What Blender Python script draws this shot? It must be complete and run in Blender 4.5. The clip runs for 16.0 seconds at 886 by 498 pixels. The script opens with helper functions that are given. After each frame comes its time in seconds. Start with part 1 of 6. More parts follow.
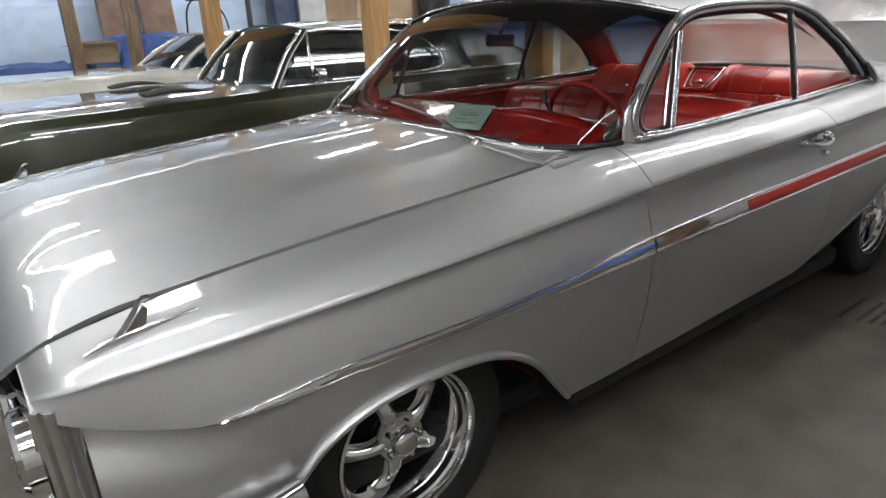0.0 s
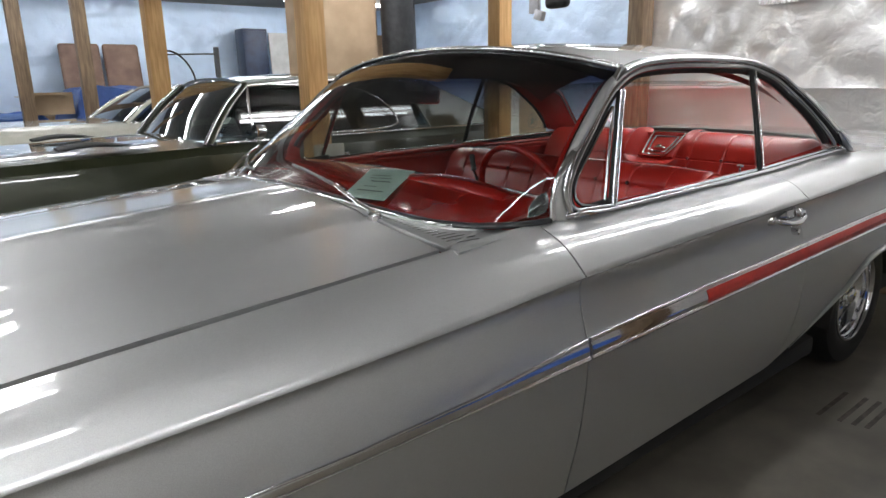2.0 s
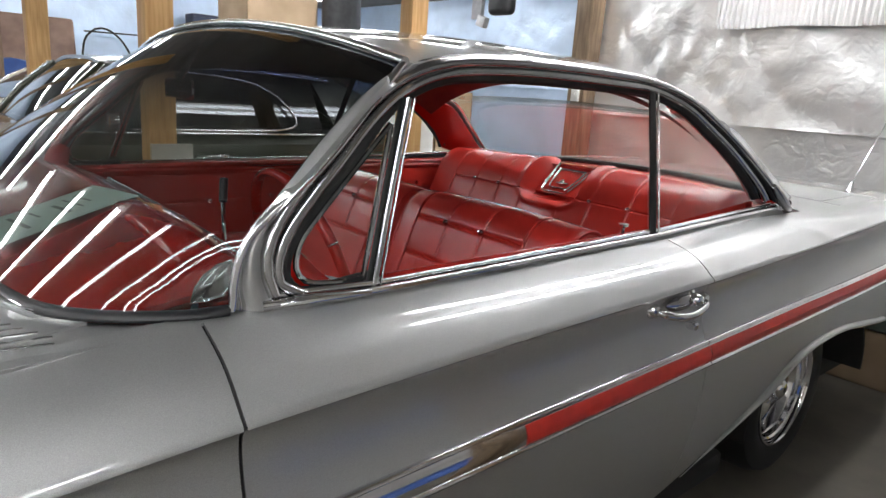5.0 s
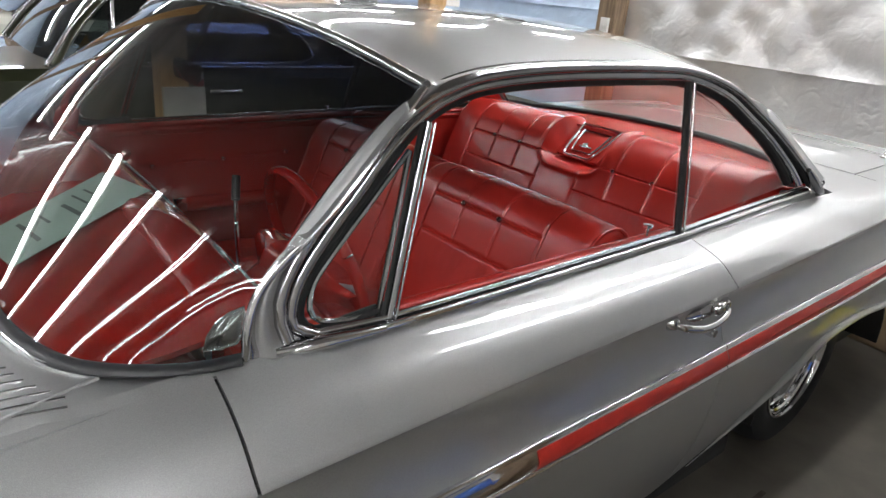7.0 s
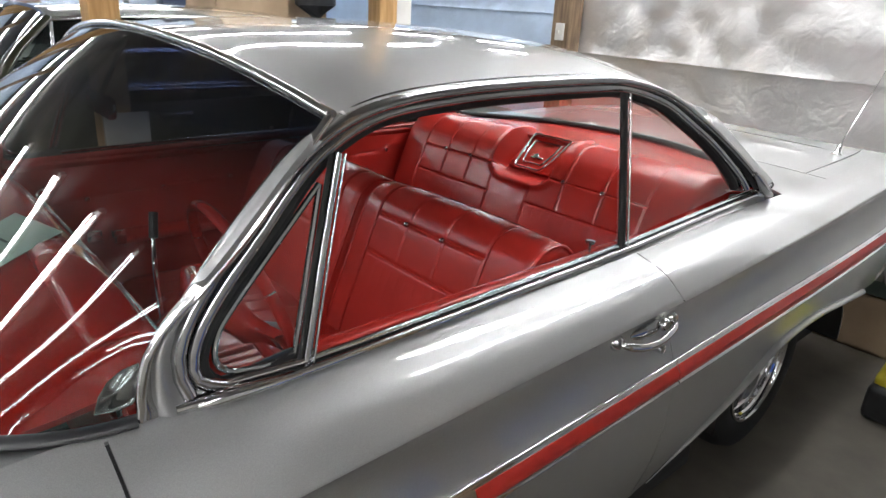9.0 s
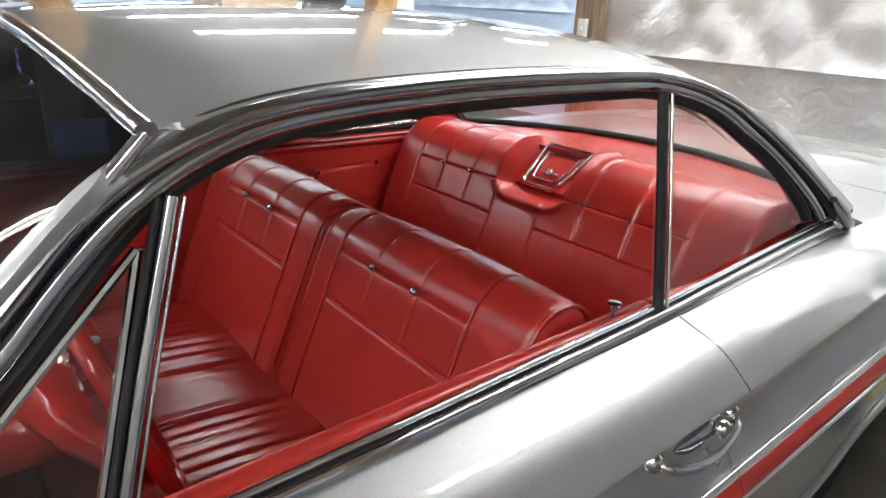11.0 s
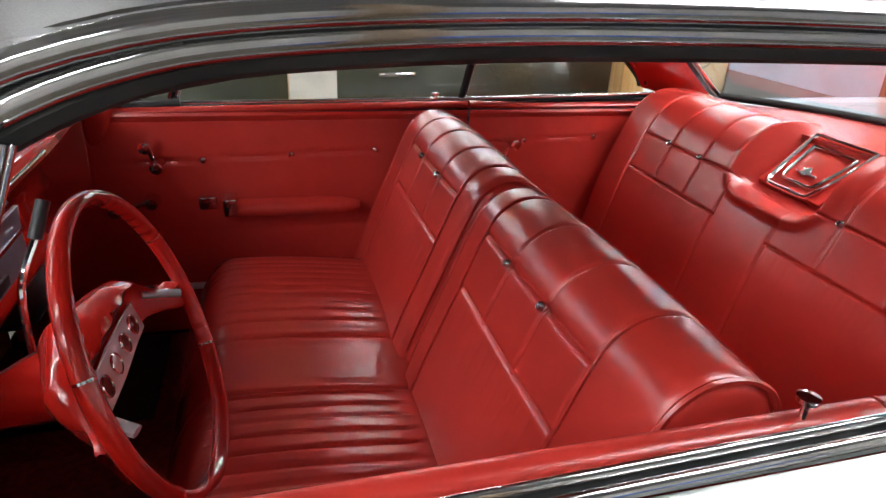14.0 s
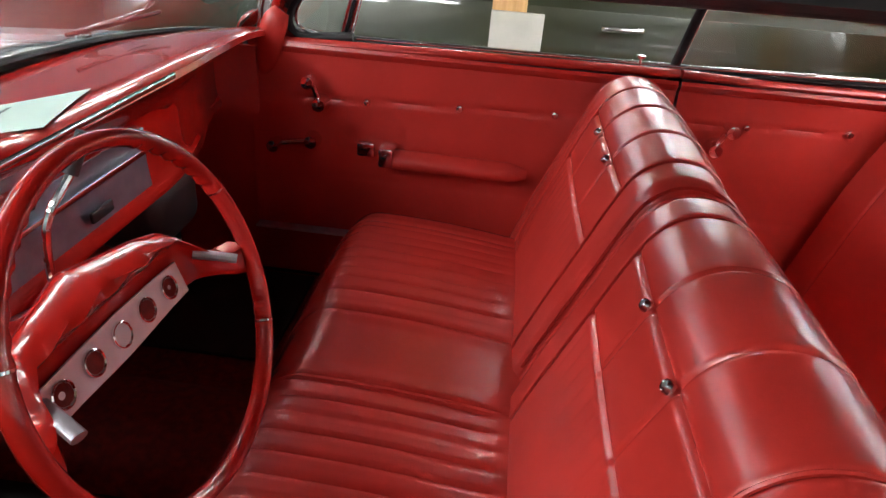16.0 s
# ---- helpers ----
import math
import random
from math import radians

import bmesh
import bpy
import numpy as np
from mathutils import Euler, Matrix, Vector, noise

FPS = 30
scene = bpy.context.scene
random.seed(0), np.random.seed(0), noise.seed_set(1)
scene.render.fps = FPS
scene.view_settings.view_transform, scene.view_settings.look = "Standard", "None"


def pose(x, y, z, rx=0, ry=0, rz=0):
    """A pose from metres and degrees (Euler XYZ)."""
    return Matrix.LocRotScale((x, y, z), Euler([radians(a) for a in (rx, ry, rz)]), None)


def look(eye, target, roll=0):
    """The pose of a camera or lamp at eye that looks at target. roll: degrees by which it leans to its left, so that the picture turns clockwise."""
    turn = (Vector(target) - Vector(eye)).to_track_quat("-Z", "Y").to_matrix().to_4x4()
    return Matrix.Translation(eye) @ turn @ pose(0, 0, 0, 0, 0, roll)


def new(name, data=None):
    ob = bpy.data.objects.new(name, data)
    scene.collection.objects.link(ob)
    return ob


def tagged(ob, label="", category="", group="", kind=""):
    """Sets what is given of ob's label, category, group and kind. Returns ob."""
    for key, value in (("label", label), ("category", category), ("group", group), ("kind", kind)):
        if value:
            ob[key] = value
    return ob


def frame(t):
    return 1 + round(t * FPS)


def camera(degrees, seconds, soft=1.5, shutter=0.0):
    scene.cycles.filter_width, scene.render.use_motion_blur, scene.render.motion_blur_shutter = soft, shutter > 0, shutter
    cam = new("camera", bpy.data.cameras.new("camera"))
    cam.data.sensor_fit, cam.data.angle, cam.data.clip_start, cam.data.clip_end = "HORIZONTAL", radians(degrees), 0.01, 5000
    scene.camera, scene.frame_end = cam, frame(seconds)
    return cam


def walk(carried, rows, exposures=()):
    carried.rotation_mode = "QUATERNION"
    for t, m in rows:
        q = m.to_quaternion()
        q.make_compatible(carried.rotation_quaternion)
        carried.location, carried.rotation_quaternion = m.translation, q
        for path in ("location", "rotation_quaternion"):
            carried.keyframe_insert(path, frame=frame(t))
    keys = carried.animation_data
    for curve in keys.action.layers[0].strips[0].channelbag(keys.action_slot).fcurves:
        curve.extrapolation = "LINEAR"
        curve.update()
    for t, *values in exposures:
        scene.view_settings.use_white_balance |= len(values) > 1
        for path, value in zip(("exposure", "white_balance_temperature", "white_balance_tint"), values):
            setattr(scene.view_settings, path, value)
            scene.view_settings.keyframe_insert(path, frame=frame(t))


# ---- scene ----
cam = camera(68.5, 16.0)
EXPOSURES = [(0.0, -0.12), (3.0, -0.15), (4.2, -0.05), (6.5, 0.05), (9.0, 0.15), (11.5, 0.45), (13.0, 0.65), (14.5, 0.95), (16.0, 1.15)]
PATH = [
    (0, (-0.763, -2.035, 1.401), (0.369, -0.528, 0.735), -2.5),
    (0.5, (-0.708, -1.979, 1.396), (0.516, -0.525, 0.772), -2.0),
    (1, (-0.638, -1.957, 1.408), (0.634, -0.524, 0.838), -1.7),
    (1.5, (-0.495, -1.919, 1.389), (0.797, -0.472, 0.902), -1.9),
    (2, (-0.333, -1.861, 1.366), (0.88, -0.352, 0.864), -1.1),
    (2.5, (-0.211, -1.815, 1.349), (0.985, -0.284, 0.875), -0.3),
    (3, (-0.054, -1.753, 1.33), (1.212, -0.268, 0.891), 2.0),
    (3.5, (0.116, -1.666, 1.303), (1.481, -0.273, 0.862), 3.0),
    (4, (0.253, -1.654, 1.295), (1.642, -0.285, 0.848), 3.6),
    (4.2, (0.324, -1.665, 1.303), (1.683, -0.266, 0.859), 3.8),
    (6.3, (0.573, -1.602, 1.442), (1.773, -0.125, 0.827), 4.1),
    (6.5, (0.572, -1.593, 1.463), (1.761, -0.151, 0.752), 4.4),
    (7, (0.558, -1.566, 1.528), (1.766, -0.15, 0.796), 5.5),
    (7.5, (0.555, -1.572, 1.556), (1.769, -0.147, 0.852), 5.2),
    (8, (0.574, -1.585, 1.562), (1.791, -0.161, 0.859), 4.3),
    (8.5, (0.609, -1.597, 1.556), (1.838, -0.183, 0.857), 3.5),
    (9, (0.672, -1.575, 1.555), (1.933, -0.194, 0.847), 3.4),
    (9.2, (0.708, -1.547, 1.555), (1.987, -0.179, 0.852), 3.5),
    (11.3, (1.093, -1.303, 1.496), (2.254, 0.166, 0.795), 2.5),
    (11.5, (1.129, -1.301, 1.497), (2.209, 0.226, 0.788), 2.9),
    (12, (1.191, -1.302, 1.502), (2.122, 0.321, 0.796), 2.6),
    (12.5, (1.241, -1.297, 1.486), (2.048, 0.387, 0.772), 2.0),
    (13, (1.284, -1.29, 1.466), (1.978, 0.427, 0.711), 2.2),
    (13.5, (1.309, -1.251, 1.456), (1.891, 0.493, 0.667), 2.4),
    (14, (1.363, -1.18, 1.446), (1.86, 0.575, 0.626), 2.9),
    (14.5, (1.413, -1.085, 1.423), (1.797, 0.679, 0.564), 2.6),
    (15, (1.431, -1.022, 1.422), (1.706, 0.736, 0.508), 3.0),
    (15.5, (1.463, -0.966, 1.414), (1.602, 0.798, 0.482), 4.1),
    (16, (1.543, -0.932, 1.405), (1.406, 0.806, 0.425), 4.6),
]
walk(cam, [(t, look(eye, target, roll)) for t, eye, target, roll in PATH], EXPOSURES)

# ---- light and exposure ----
world = bpy.data.worlds.new("world")
scene.world = world
world.use_nodes = True
world.node_tree.nodes["Background"].inputs[0].default_value = (0.55, 0.68, 1.0, 1)
world.node_tree.nodes["Background"].inputs[1].default_value = 0.05
TUBE_POWER = 33.0


# ---- materials ----
def nodes_of(name):
    m = bpy.data.materials.new(name)
    m.use_nodes = True
    return m, m.node_tree.nodes, m.node_tree.links, m.node_tree.nodes["Principled BSDF"]


def ramp_noise(n, l, scale, c1, c2, lo=0.35, hi=0.65, detail=6.0, coord="Object", stretch=None):
    tc = n.new("ShaderNodeTexCoord")
    no = n.new("ShaderNodeTexNoise")
    no.inputs["Scale"].default_value, no.inputs["Detail"].default_value = scale, detail
    if stretch:
        mp = n.new("ShaderNodeMapping")
        mp.inputs["Scale"].default_value = stretch
        l.new(tc.outputs[coord], mp.inputs[0])
        l.new(mp.outputs[0], no.inputs["Vector"])
    else:
        l.new(tc.outputs[coord], no.inputs["Vector"])
    r = n.new("ShaderNodeValToRGB")
    r.color_ramp.elements[0].position, r.color_ramp.elements[1].position = lo, hi
    r.color_ramp.elements[0].color, r.color_ramp.elements[1].color = (*c1, 1), (*c2, 1)
    l.new(no.outputs[0], r.inputs[0])
    return no, r


def bump(n, l, b, source, strength, distance, after=None):
    bu = n.new("ShaderNodeBump")
    bu.inputs["Strength"].default_value, bu.inputs["Distance"].default_value = strength, distance
    l.new(source, bu.inputs["Height"])
    if after:
        l.new(after.outputs[0], bu.inputs["Normal"])
    l.new(bu.outputs[0], b.inputs["Normal"])
    return bu


def surface(name, c1, c2, rough, metal=0.0, scale=8.0, grain=200.0, grain_strength=0.1, coat=0.0, spec=0.5, stretch=None, dist=0.002, lo=0.35, hi=0.65, rough_var=0.08):
    m, n, l, b = nodes_of(name)
    no, r = ramp_noise(n, l, scale, c1, c2, lo, hi, stretch=stretch)
    l.new(r.outputs[0], b.inputs["Base Color"])
    b.inputs["Metallic"].default_value, b.inputs["Coat Weight"].default_value = metal, coat
    b.inputs["Coat Roughness"].default_value = 0.04
    b.inputs["Specular IOR Level"].default_value = spec
    mr = n.new("ShaderNodeMapRange")
    mr.inputs[3].default_value, mr.inputs[4].default_value = rough - rough_var, rough + rough_var
    l.new(no.outputs[0], mr.inputs[0])
    l.new(mr.outputs[0], b.inputs["Roughness"])
    if grain_strength:
        g, _ = ramp_noise(n, l, grain, (0, 0, 0), (1, 1, 1), stretch=stretch)
        bump(n, l, b, g.outputs[0], grain_strength, dist)
    return m


def metallic_paint(name, base, metal=0.7, rough=0.34, coat_ior=1.85):
    m, n, l, b = nodes_of(name)
    no, r = ramp_noise(n, l, 900, tuple(c * 0.86 for c in base), tuple(min(1, c * 1.12) for c in base), 0.3, 0.7, 2)
    l.new(r.outputs[0], b.inputs["Base Color"])
    b.inputs["Metallic"].default_value, b.inputs["Roughness"].default_value = metal, rough
    b.inputs["Coat Weight"].default_value, b.inputs["Coat Roughness"].default_value = 1.0, 0.025
    b.inputs["Coat IOR"].default_value = coat_ior
    wave, _ = ramp_noise(n, l, 14, (0, 0, 0), (1, 1, 1), detail=1.0)
    bu = n.new("ShaderNodeBump")
    bu.inputs["Strength"].default_value, bu.inputs["Distance"].default_value = 0.05, 0.004
    l.new(wave.outputs[0], bu.inputs["Height"])
    l.new(bu.outputs[0], b.inputs["Coat Normal"])
    return m


def vinyl(name, base, rough=0.36):
    m, n, l, b = nodes_of(name)
    no, r = ramp_noise(n, l, 6, tuple(c * 0.86 for c in base), base, 0.3, 0.7)
    l.new(r.outputs[0], b.inputs["Base Color"])
    b.inputs["Roughness"].default_value, b.inputs["Specular IOR Level"].default_value = rough, 0.7
    tc = n.new("ShaderNodeTexCoord")
    vo = n.new("ShaderNodeTexVoronoi")
    vo.inputs["Scale"].default_value = 700
    l.new(tc.outputs["Object"], vo.inputs["Vector"])
    b1 = bump(n, l, b, vo.outputs["Distance"], 0.12, 0.0006)
    w, _ = ramp_noise(n, l, 18, (0, 0, 0), (1, 1, 1), detail=3)
    bump(n, l, b, w.outputs[0], 0.12, 0.006, b1)
    return m


def glass(name, tint=(0.93, 0.97, 0.95), shade=None, gloss=1.0):
    """Thin glass: a tinted clear layer and a mirror layer by Fresnel; shade: colour, z where the band begins and where it is full."""
    m = bpy.data.materials.new(name)
    m.use_nodes = True
    n, l = m.node_tree.nodes, m.node_tree.links
    n.clear()
    out = n.new("ShaderNodeOutputMaterial")
    mix = n.new("ShaderNodeMixShader")
    clear = n.new("ShaderNodeBsdfTransparent")
    mirror = n.new("ShaderNodeBsdfGlossy")
    mirror.inputs["Roughness"].default_value = 0.01
    fr = n.new("ShaderNodeLayerWeight")
    fr.inputs["Blend"].default_value = 0.5
    po = n.new("ShaderNodeMath")
    po.operation = "POWER"
    po.inputs[1].default_value = 4.0
    l.new(fr.outputs["Facing"], po.inputs[0])
    ad = n.new("ShaderNodeMath")
    ad.operation = "MULTIPLY_ADD"
    ad.inputs[1].default_value, ad.inputs[2].default_value = 0.9, 0.075
    l.new(po.outputs[0], ad.inputs[0])
    mu = n.new("ShaderNodeMath")
    mu.operation = "MULTIPLY"
    mu.inputs[1].default_value = gloss
    mu.use_clamp = True
    l.new(ad.outputs[0], mu.inputs[0])
    l.new(mu.outputs[0], mix.inputs[0])
    clear.inputs[0].default_value = (*tint, 1)
    if shade:
        colour, z0, z1 = shade
        tc, sp, mr, cm = n.new("ShaderNodeTexCoord"), n.new("ShaderNodeSeparateXYZ"), n.new("ShaderNodeMapRange"), n.new("ShaderNodeMix")
        cm.data_type = "RGBA"
        mr.inputs[1].default_value, mr.inputs[2].default_value = z0, z1
        l.new(tc.outputs["Object"], sp.inputs[0])
        l.new(sp.outputs[2], mr.inputs[0])
        l.new(mr.outputs[0], cm.inputs[0])
        cm.inputs[6].default_value, cm.inputs[7].default_value = (*tint, 1), (*colour, 1)
        l.new(cm.outputs[2], clear.inputs[0])
    l.new(clear.outputs[0], mix.inputs[1])
    l.new(mirror.outputs[0], mix.inputs[2])
    l.new(mix.outputs[0], out.inputs[0])
    return m


def foil_material(name, tint, metal=0.72, rough=0.3):
    m, n, l, b = nodes_of(name)
    b.inputs["Metallic"].default_value = metal
    no, r = ramp_noise(n, l, 1.6, tuple(c * 0.85 for c in tint), tint, 0.35, 0.6)
    l.new(r.outputs[0], b.inputs["Base Color"])
    b.inputs["Roughness"].default_value = rough
    tc = n.new("ShaderNodeTexCoord")
    mp = n.new("ShaderNodeMapping")
    mp.inputs["Rotation"].default_value = (0.7, 0.5, 0.3)
    l.new(tc.outputs["Object"], mp.inputs[0])
    warp = n.new("ShaderNodeTexNoise")
    warp.inputs["Scale"].default_value, warp.inputs["Detail"].default_value = 2.2, 3.0
    l.new(mp.outputs[0], warp.inputs["Vector"])
    add = n.new("ShaderNodeMix")
    add.data_type = "VECTOR"
    add.inputs[0].default_value = 0.35
    l.new(mp.outputs[0], add.inputs[4])
    l.new(warp.outputs["Color"], add.inputs[5])
    last = None
    for scale, strength, distance in ((3.2, 0.2, 0.05), (8.5, 0.22, 0.025), (21.0, 0.18, 0.012)):
        cells = n.new("ShaderNodeTexVoronoi")
        cells.feature = "DISTANCE_TO_EDGE"
        cells.inputs["Scale"].default_value = scale
        l.new(add.outputs[1], cells.inputs["Vector"])
        last = bump(n, l, b, cells.outputs["Distance"], strength, distance, last)
    fine = n.new("ShaderNodeTexNoise")
    fine.inputs["Scale"].default_value, fine.inputs["Detail"].default_value = 30, 6
    l.new(mp.outputs[0], fine.inputs["Vector"])
    bump(n, l, b, fine.outputs[0], 0.18, 0.006, last)
    return m


def wood_material(name, c1, c2):
    return surface(name, c1, c2, 0.6, scale=9, grain=60, grain_strength=0.35, stretch=(6, 6, 0.5), dist=0.003)


def glow(name, colour, power):
    m, n, l, b = nodes_of(name)
    b.inputs["Base Color"].default_value = (0.9, 0.9, 0.9, 1)
    b.inputs["Emission Color"].default_value = (*colour, 1)
    b.inputs["Emission Strength"].default_value = power
    return m


SILVER = metallic_paint("silver metallic paint", (0.455, 0.458, 0.455), 0.85, 0.47, 1.7)
GREEN = metallic_paint("dark green metallic paint", (0.024, 0.028, 0.012), 0.25, 0.28, 1.6)
CREAM = surface("cream white paint", (0.72, 0.71, 0.62), (0.8, 0.79, 0.7), 0.2, coat=1.0, grain_strength=0)
CHROME = surface("chrome", (0.72, 0.72, 0.73), (0.82, 0.82, 0.83), 0.07, 1.0, grain_strength=0.02, rough_var=0.03)
STAINLESS = surface("polished stainless", (0.6, 0.6, 0.6), (0.72, 0.72, 0.71), 0.14, 1.0, grain_strength=0.03, rough_var=0.04)
BRUSHED = surface("brushed aluminium", (0.52, 0.53, 0.56), (0.62, 0.63, 0.66), 0.34, 0.6, scale=30, grain=300, grain_strength=0.15)
FASCIA = surface("blue-grey brushed aluminium", (0.30, 0.33, 0.42), (0.38, 0.41, 0.50), 0.32, 0.7, scale=30, grain=300, grain_strength=0.15)
RED = vinyl("red vinyl", (0.50, 0.033, 0.025), 0.25)
REDPAINT = surface("red gloss paint", (0.44, 0.012, 0.008), (0.5, 0.016, 0.01), 0.16, coat=0.8, grain_strength=0)
REDTRIM = surface("red trim insert", (0.4, 0.02, 0.012), (0.5, 0.03, 0.02), 0.4, scale=30, grain_strength=0.05)
CARPET = surface("dark red carpet", (0.13, 0.010, 0.008), (0.24, 0.02, 0.014), 0.95, scale=60, grain=900, grain_strength=0.9)
MAT = surface("black rubber mat", (0.008, 0.008, 0.008), (0.016, 0.015, 0.015), 0.8, scale=20, grain=400, grain_strength=0.4)
RUBBER = surface("black rubber", (0.006, 0.006, 0.006), (0.014, 0.014, 0.014), 0.7, scale=20, grain=300, grain_strength=0.15)
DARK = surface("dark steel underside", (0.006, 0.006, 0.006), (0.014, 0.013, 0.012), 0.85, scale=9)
WINDSHIELD = glass("windshield glass", (0.45, 0.47, 0.46), ((0.02, 0.03, 0.075), 1.25, 1.36), 1.0)
GLASS = glass("window glass")
# darker copy of the stainless: reflections of dark surroundings put into the base colour
SHADESTEEL = surface("polished steel with dark reflections in its colour", (0.44, 0.44, 0.45), (0.54, 0.54, 0.55), 0.12, 1.0, grain_strength=0.02, rough_var=0.03)
GLASSDARK = glass("tinted window glass", (0.22, 0.26, 0.26), None, 1.0)
CONCRETE = surface("stained concrete", (0.085, 0.075, 0.06), (0.165, 0.147, 0.118), 0.62, scale=4.5, lo=0.25, hi=0.75, grain=60, grain_strength=0.25, rough_var=0.12)
FOIL = foil_material("wrinkled foil insulation", (0.92, 0.91, 0.9))
FOILBLUE = foil_material("bluish foil sheeting", (0.68, 0.82, 1.0), 0.35, 0.38)
WOOD = wood_material("yellow pine timber", (0.4, 0.22, 0.075), (0.56, 0.34, 0.14))
WOODDARK = wood_material("weathered brown timber", (0.13, 0.085, 0.05), (0.25, 0.17, 0.1))
BOARD = surface("corrugated cardboard", (0.38, 0.27, 0.17), (0.48, 0.35, 0.23), 0.85, scale=3, grain=80, grain_strength=0.2)
PANEL = surface("brown fibreboard", (0.2, 0.12, 0.09), (0.29, 0.19, 0.14), 0.7, scale=4)
WHITE = surface("white board", (0.62, 0.61, 0.58), (0.74, 0.73, 0.7), 0.7, scale=6, grain=120, grain_strength=0.2)
AGED = surface("aged pale board", (0.36, 0.34, 0.29), (0.47, 0.45, 0.39), 0.75, scale=5, grain=90, grain_strength=0.25)
PRINT = surface("dark dust", (0.05, 0.044, 0.036), (0.09, 0.08, 0.064), 0.9, scale=25, grain=200, grain_strength=0.4)
TARP = surface("blue tarpaulin", (0.015, 0.06, 0.25), (0.03, 0.1, 0.36), 0.45, scale=3, grain=12, grain_strength=0.8, dist=0.02)
PAPER = surface("pale green paper", (0.5, 0.66, 0.58), (0.56, 0.72, 0.63), 0.8, scale=4, grain_strength=0)
INK = surface("grey ink", (0.1, 0.14, 0.13), (0.14, 0.18, 0.17), 0.8, grain_strength=0)
PLASTIC = surface("black plastic", (0.012, 0.012, 0.014), (0.03, 0.03, 0.032), 0.4, scale=12)
YELLOW = surface("yellow plastic", (0.5, 0.42, 0.03), (0.6, 0.5, 0.04), 0.45, scale=8)
CEILING = surface("bare grey boarding", (0.2, 0.195, 0.185), (0.3, 0.29, 0.275), 0.85, scale=1.2, grain=40, grain_strength=0.3)
DIMWALL = surface("unpainted boarding", (0.28, 0.265, 0.24), (0.4, 0.385, 0.36), 0.8, scale=1.5)
LAMP = glow("fluorescent tube", (0.95, 0.97, 1.0), TUBE_POWER)
LENS = glass("lamp lens", (0.85, 0.85, 0.85), None, 2.0)


# ---- mesh helpers ----
def raw(name, verts, faces, material, parent=None, label="", smooth=True, sharp=38):
    me = bpy.data.meshes.new(name)
    me.from_pydata([tuple(map(float, v)) for v in verts], [], [tuple(f) for f in faces])
    bm = bmesh.new()
    bm.from_mesh(me)
    bmesh.ops.remove_doubles(bm, verts=bm.verts, dist=1e-5)
    bmesh.ops.recalc_face_normals(bm, faces=bm.faces)
    if smooth:
        for f in bm.faces:
            f.smooth = True
        for e in bm.edges:
            if len(e.link_faces) == 2 and e.calc_face_angle(0) > radians(sharp):
                e.smooth = False
    bm.to_mesh(me)
    bm.free()
    me.materials.append(material)
    ob = new(name, me)
    if parent is not None:
        ob.parent = parent
    return tagged(ob, label)


def thing(name, label, category, group=""):
    return tagged(new(name), label, category, group)


def grid_faces(nu, nv, base=0, wrap_u=False, wrap_v=False):
    out = []
    for i in range(nu if wrap_u else nu - 1):
        for j in range(nv if wrap_v else nv - 1):
            i2, j2 = (i + 1) % nu, (j + 1) % nv
            out.append((base + i * nv + j, base + i2 * nv + j, base + i2 * nv + j2, base + i * nv + j2))
    return out


def join(*pieces):
    v, f = [], []
    for pv, pf in pieces:
        f += [tuple(i + len(v) for i in face) for face in pf]
        v += list(pv)
    return v, f


def sheet(points, thick=0.0, inward=(0, 0, 0)):
    """A lofted sheet from rows of points; with thickness it gets a back face and edges."""
    p = np.array(points, float)
    nu, nv = p.shape[:2]
    if not thick:
        return list(p.reshape(-1, 3)), grid_faces(nu, nv)
    du, dv = np.gradient(p, axis=0), np.gradient(p, axis=1)
    no = np.cross(du, dv)
    no /= np.linalg.norm(no, axis=2, keepdims=True) + 1e-9
    mid = p.reshape(-1, 3).mean(0)
    if ((np.array(inward) - mid) * no.reshape(-1, 3).mean(0)).sum() < 0:
        no = -no
    q = p + thick * no
    v = list(p.reshape(-1, 3)) + list(q.reshape(-1, 3))
    k = nu * nv
    f = grid_faces(nu, nv) + grid_faces(nu, nv, k)
    rim = [i * nv for i in range(nu)] + [(nu - 1) * nv + j for j in range(1, nv)] + [i * nv + nv - 1 for i in range(nu - 2, -1, -1)] + list(range(nv - 2, 0, -1))
    f += [(a, b, b + k, a + k) for a, b in zip(rim, rim[1:] + rim[:1])]
    return v, f


def smooth_curve(pts, n):
    """Catmull-Rom through the points, n samples evenly by length."""
    p = np.array(pts, float)
    e = np.vstack([2 * p[0] - p[1], p, 2 * p[-1] - p[-2]])
    out = []
    for i in range(1, len(e) - 2):
        for t in np.linspace(0, 1, 14, endpoint=False):
            a, b, c, d = e[i - 1], e[i], e[i + 1], e[i + 2]
            out.append(0.5 * (2 * b + (c - a) * t + (2 * a - 5 * b + 4 * c - d) * t**2 + (3 * b - a - 3 * c + d) * t**3))
    out = np.array(out + [p[-1]])
    s = np.r_[0, np.cumsum(np.linalg.norm(np.diff(out, axis=0), axis=1))]
    u = np.linspace(0, s[-1], n)
    return np.stack([np.interp(u, s, out[:, k]) for k in range(out.shape[1])], 1)


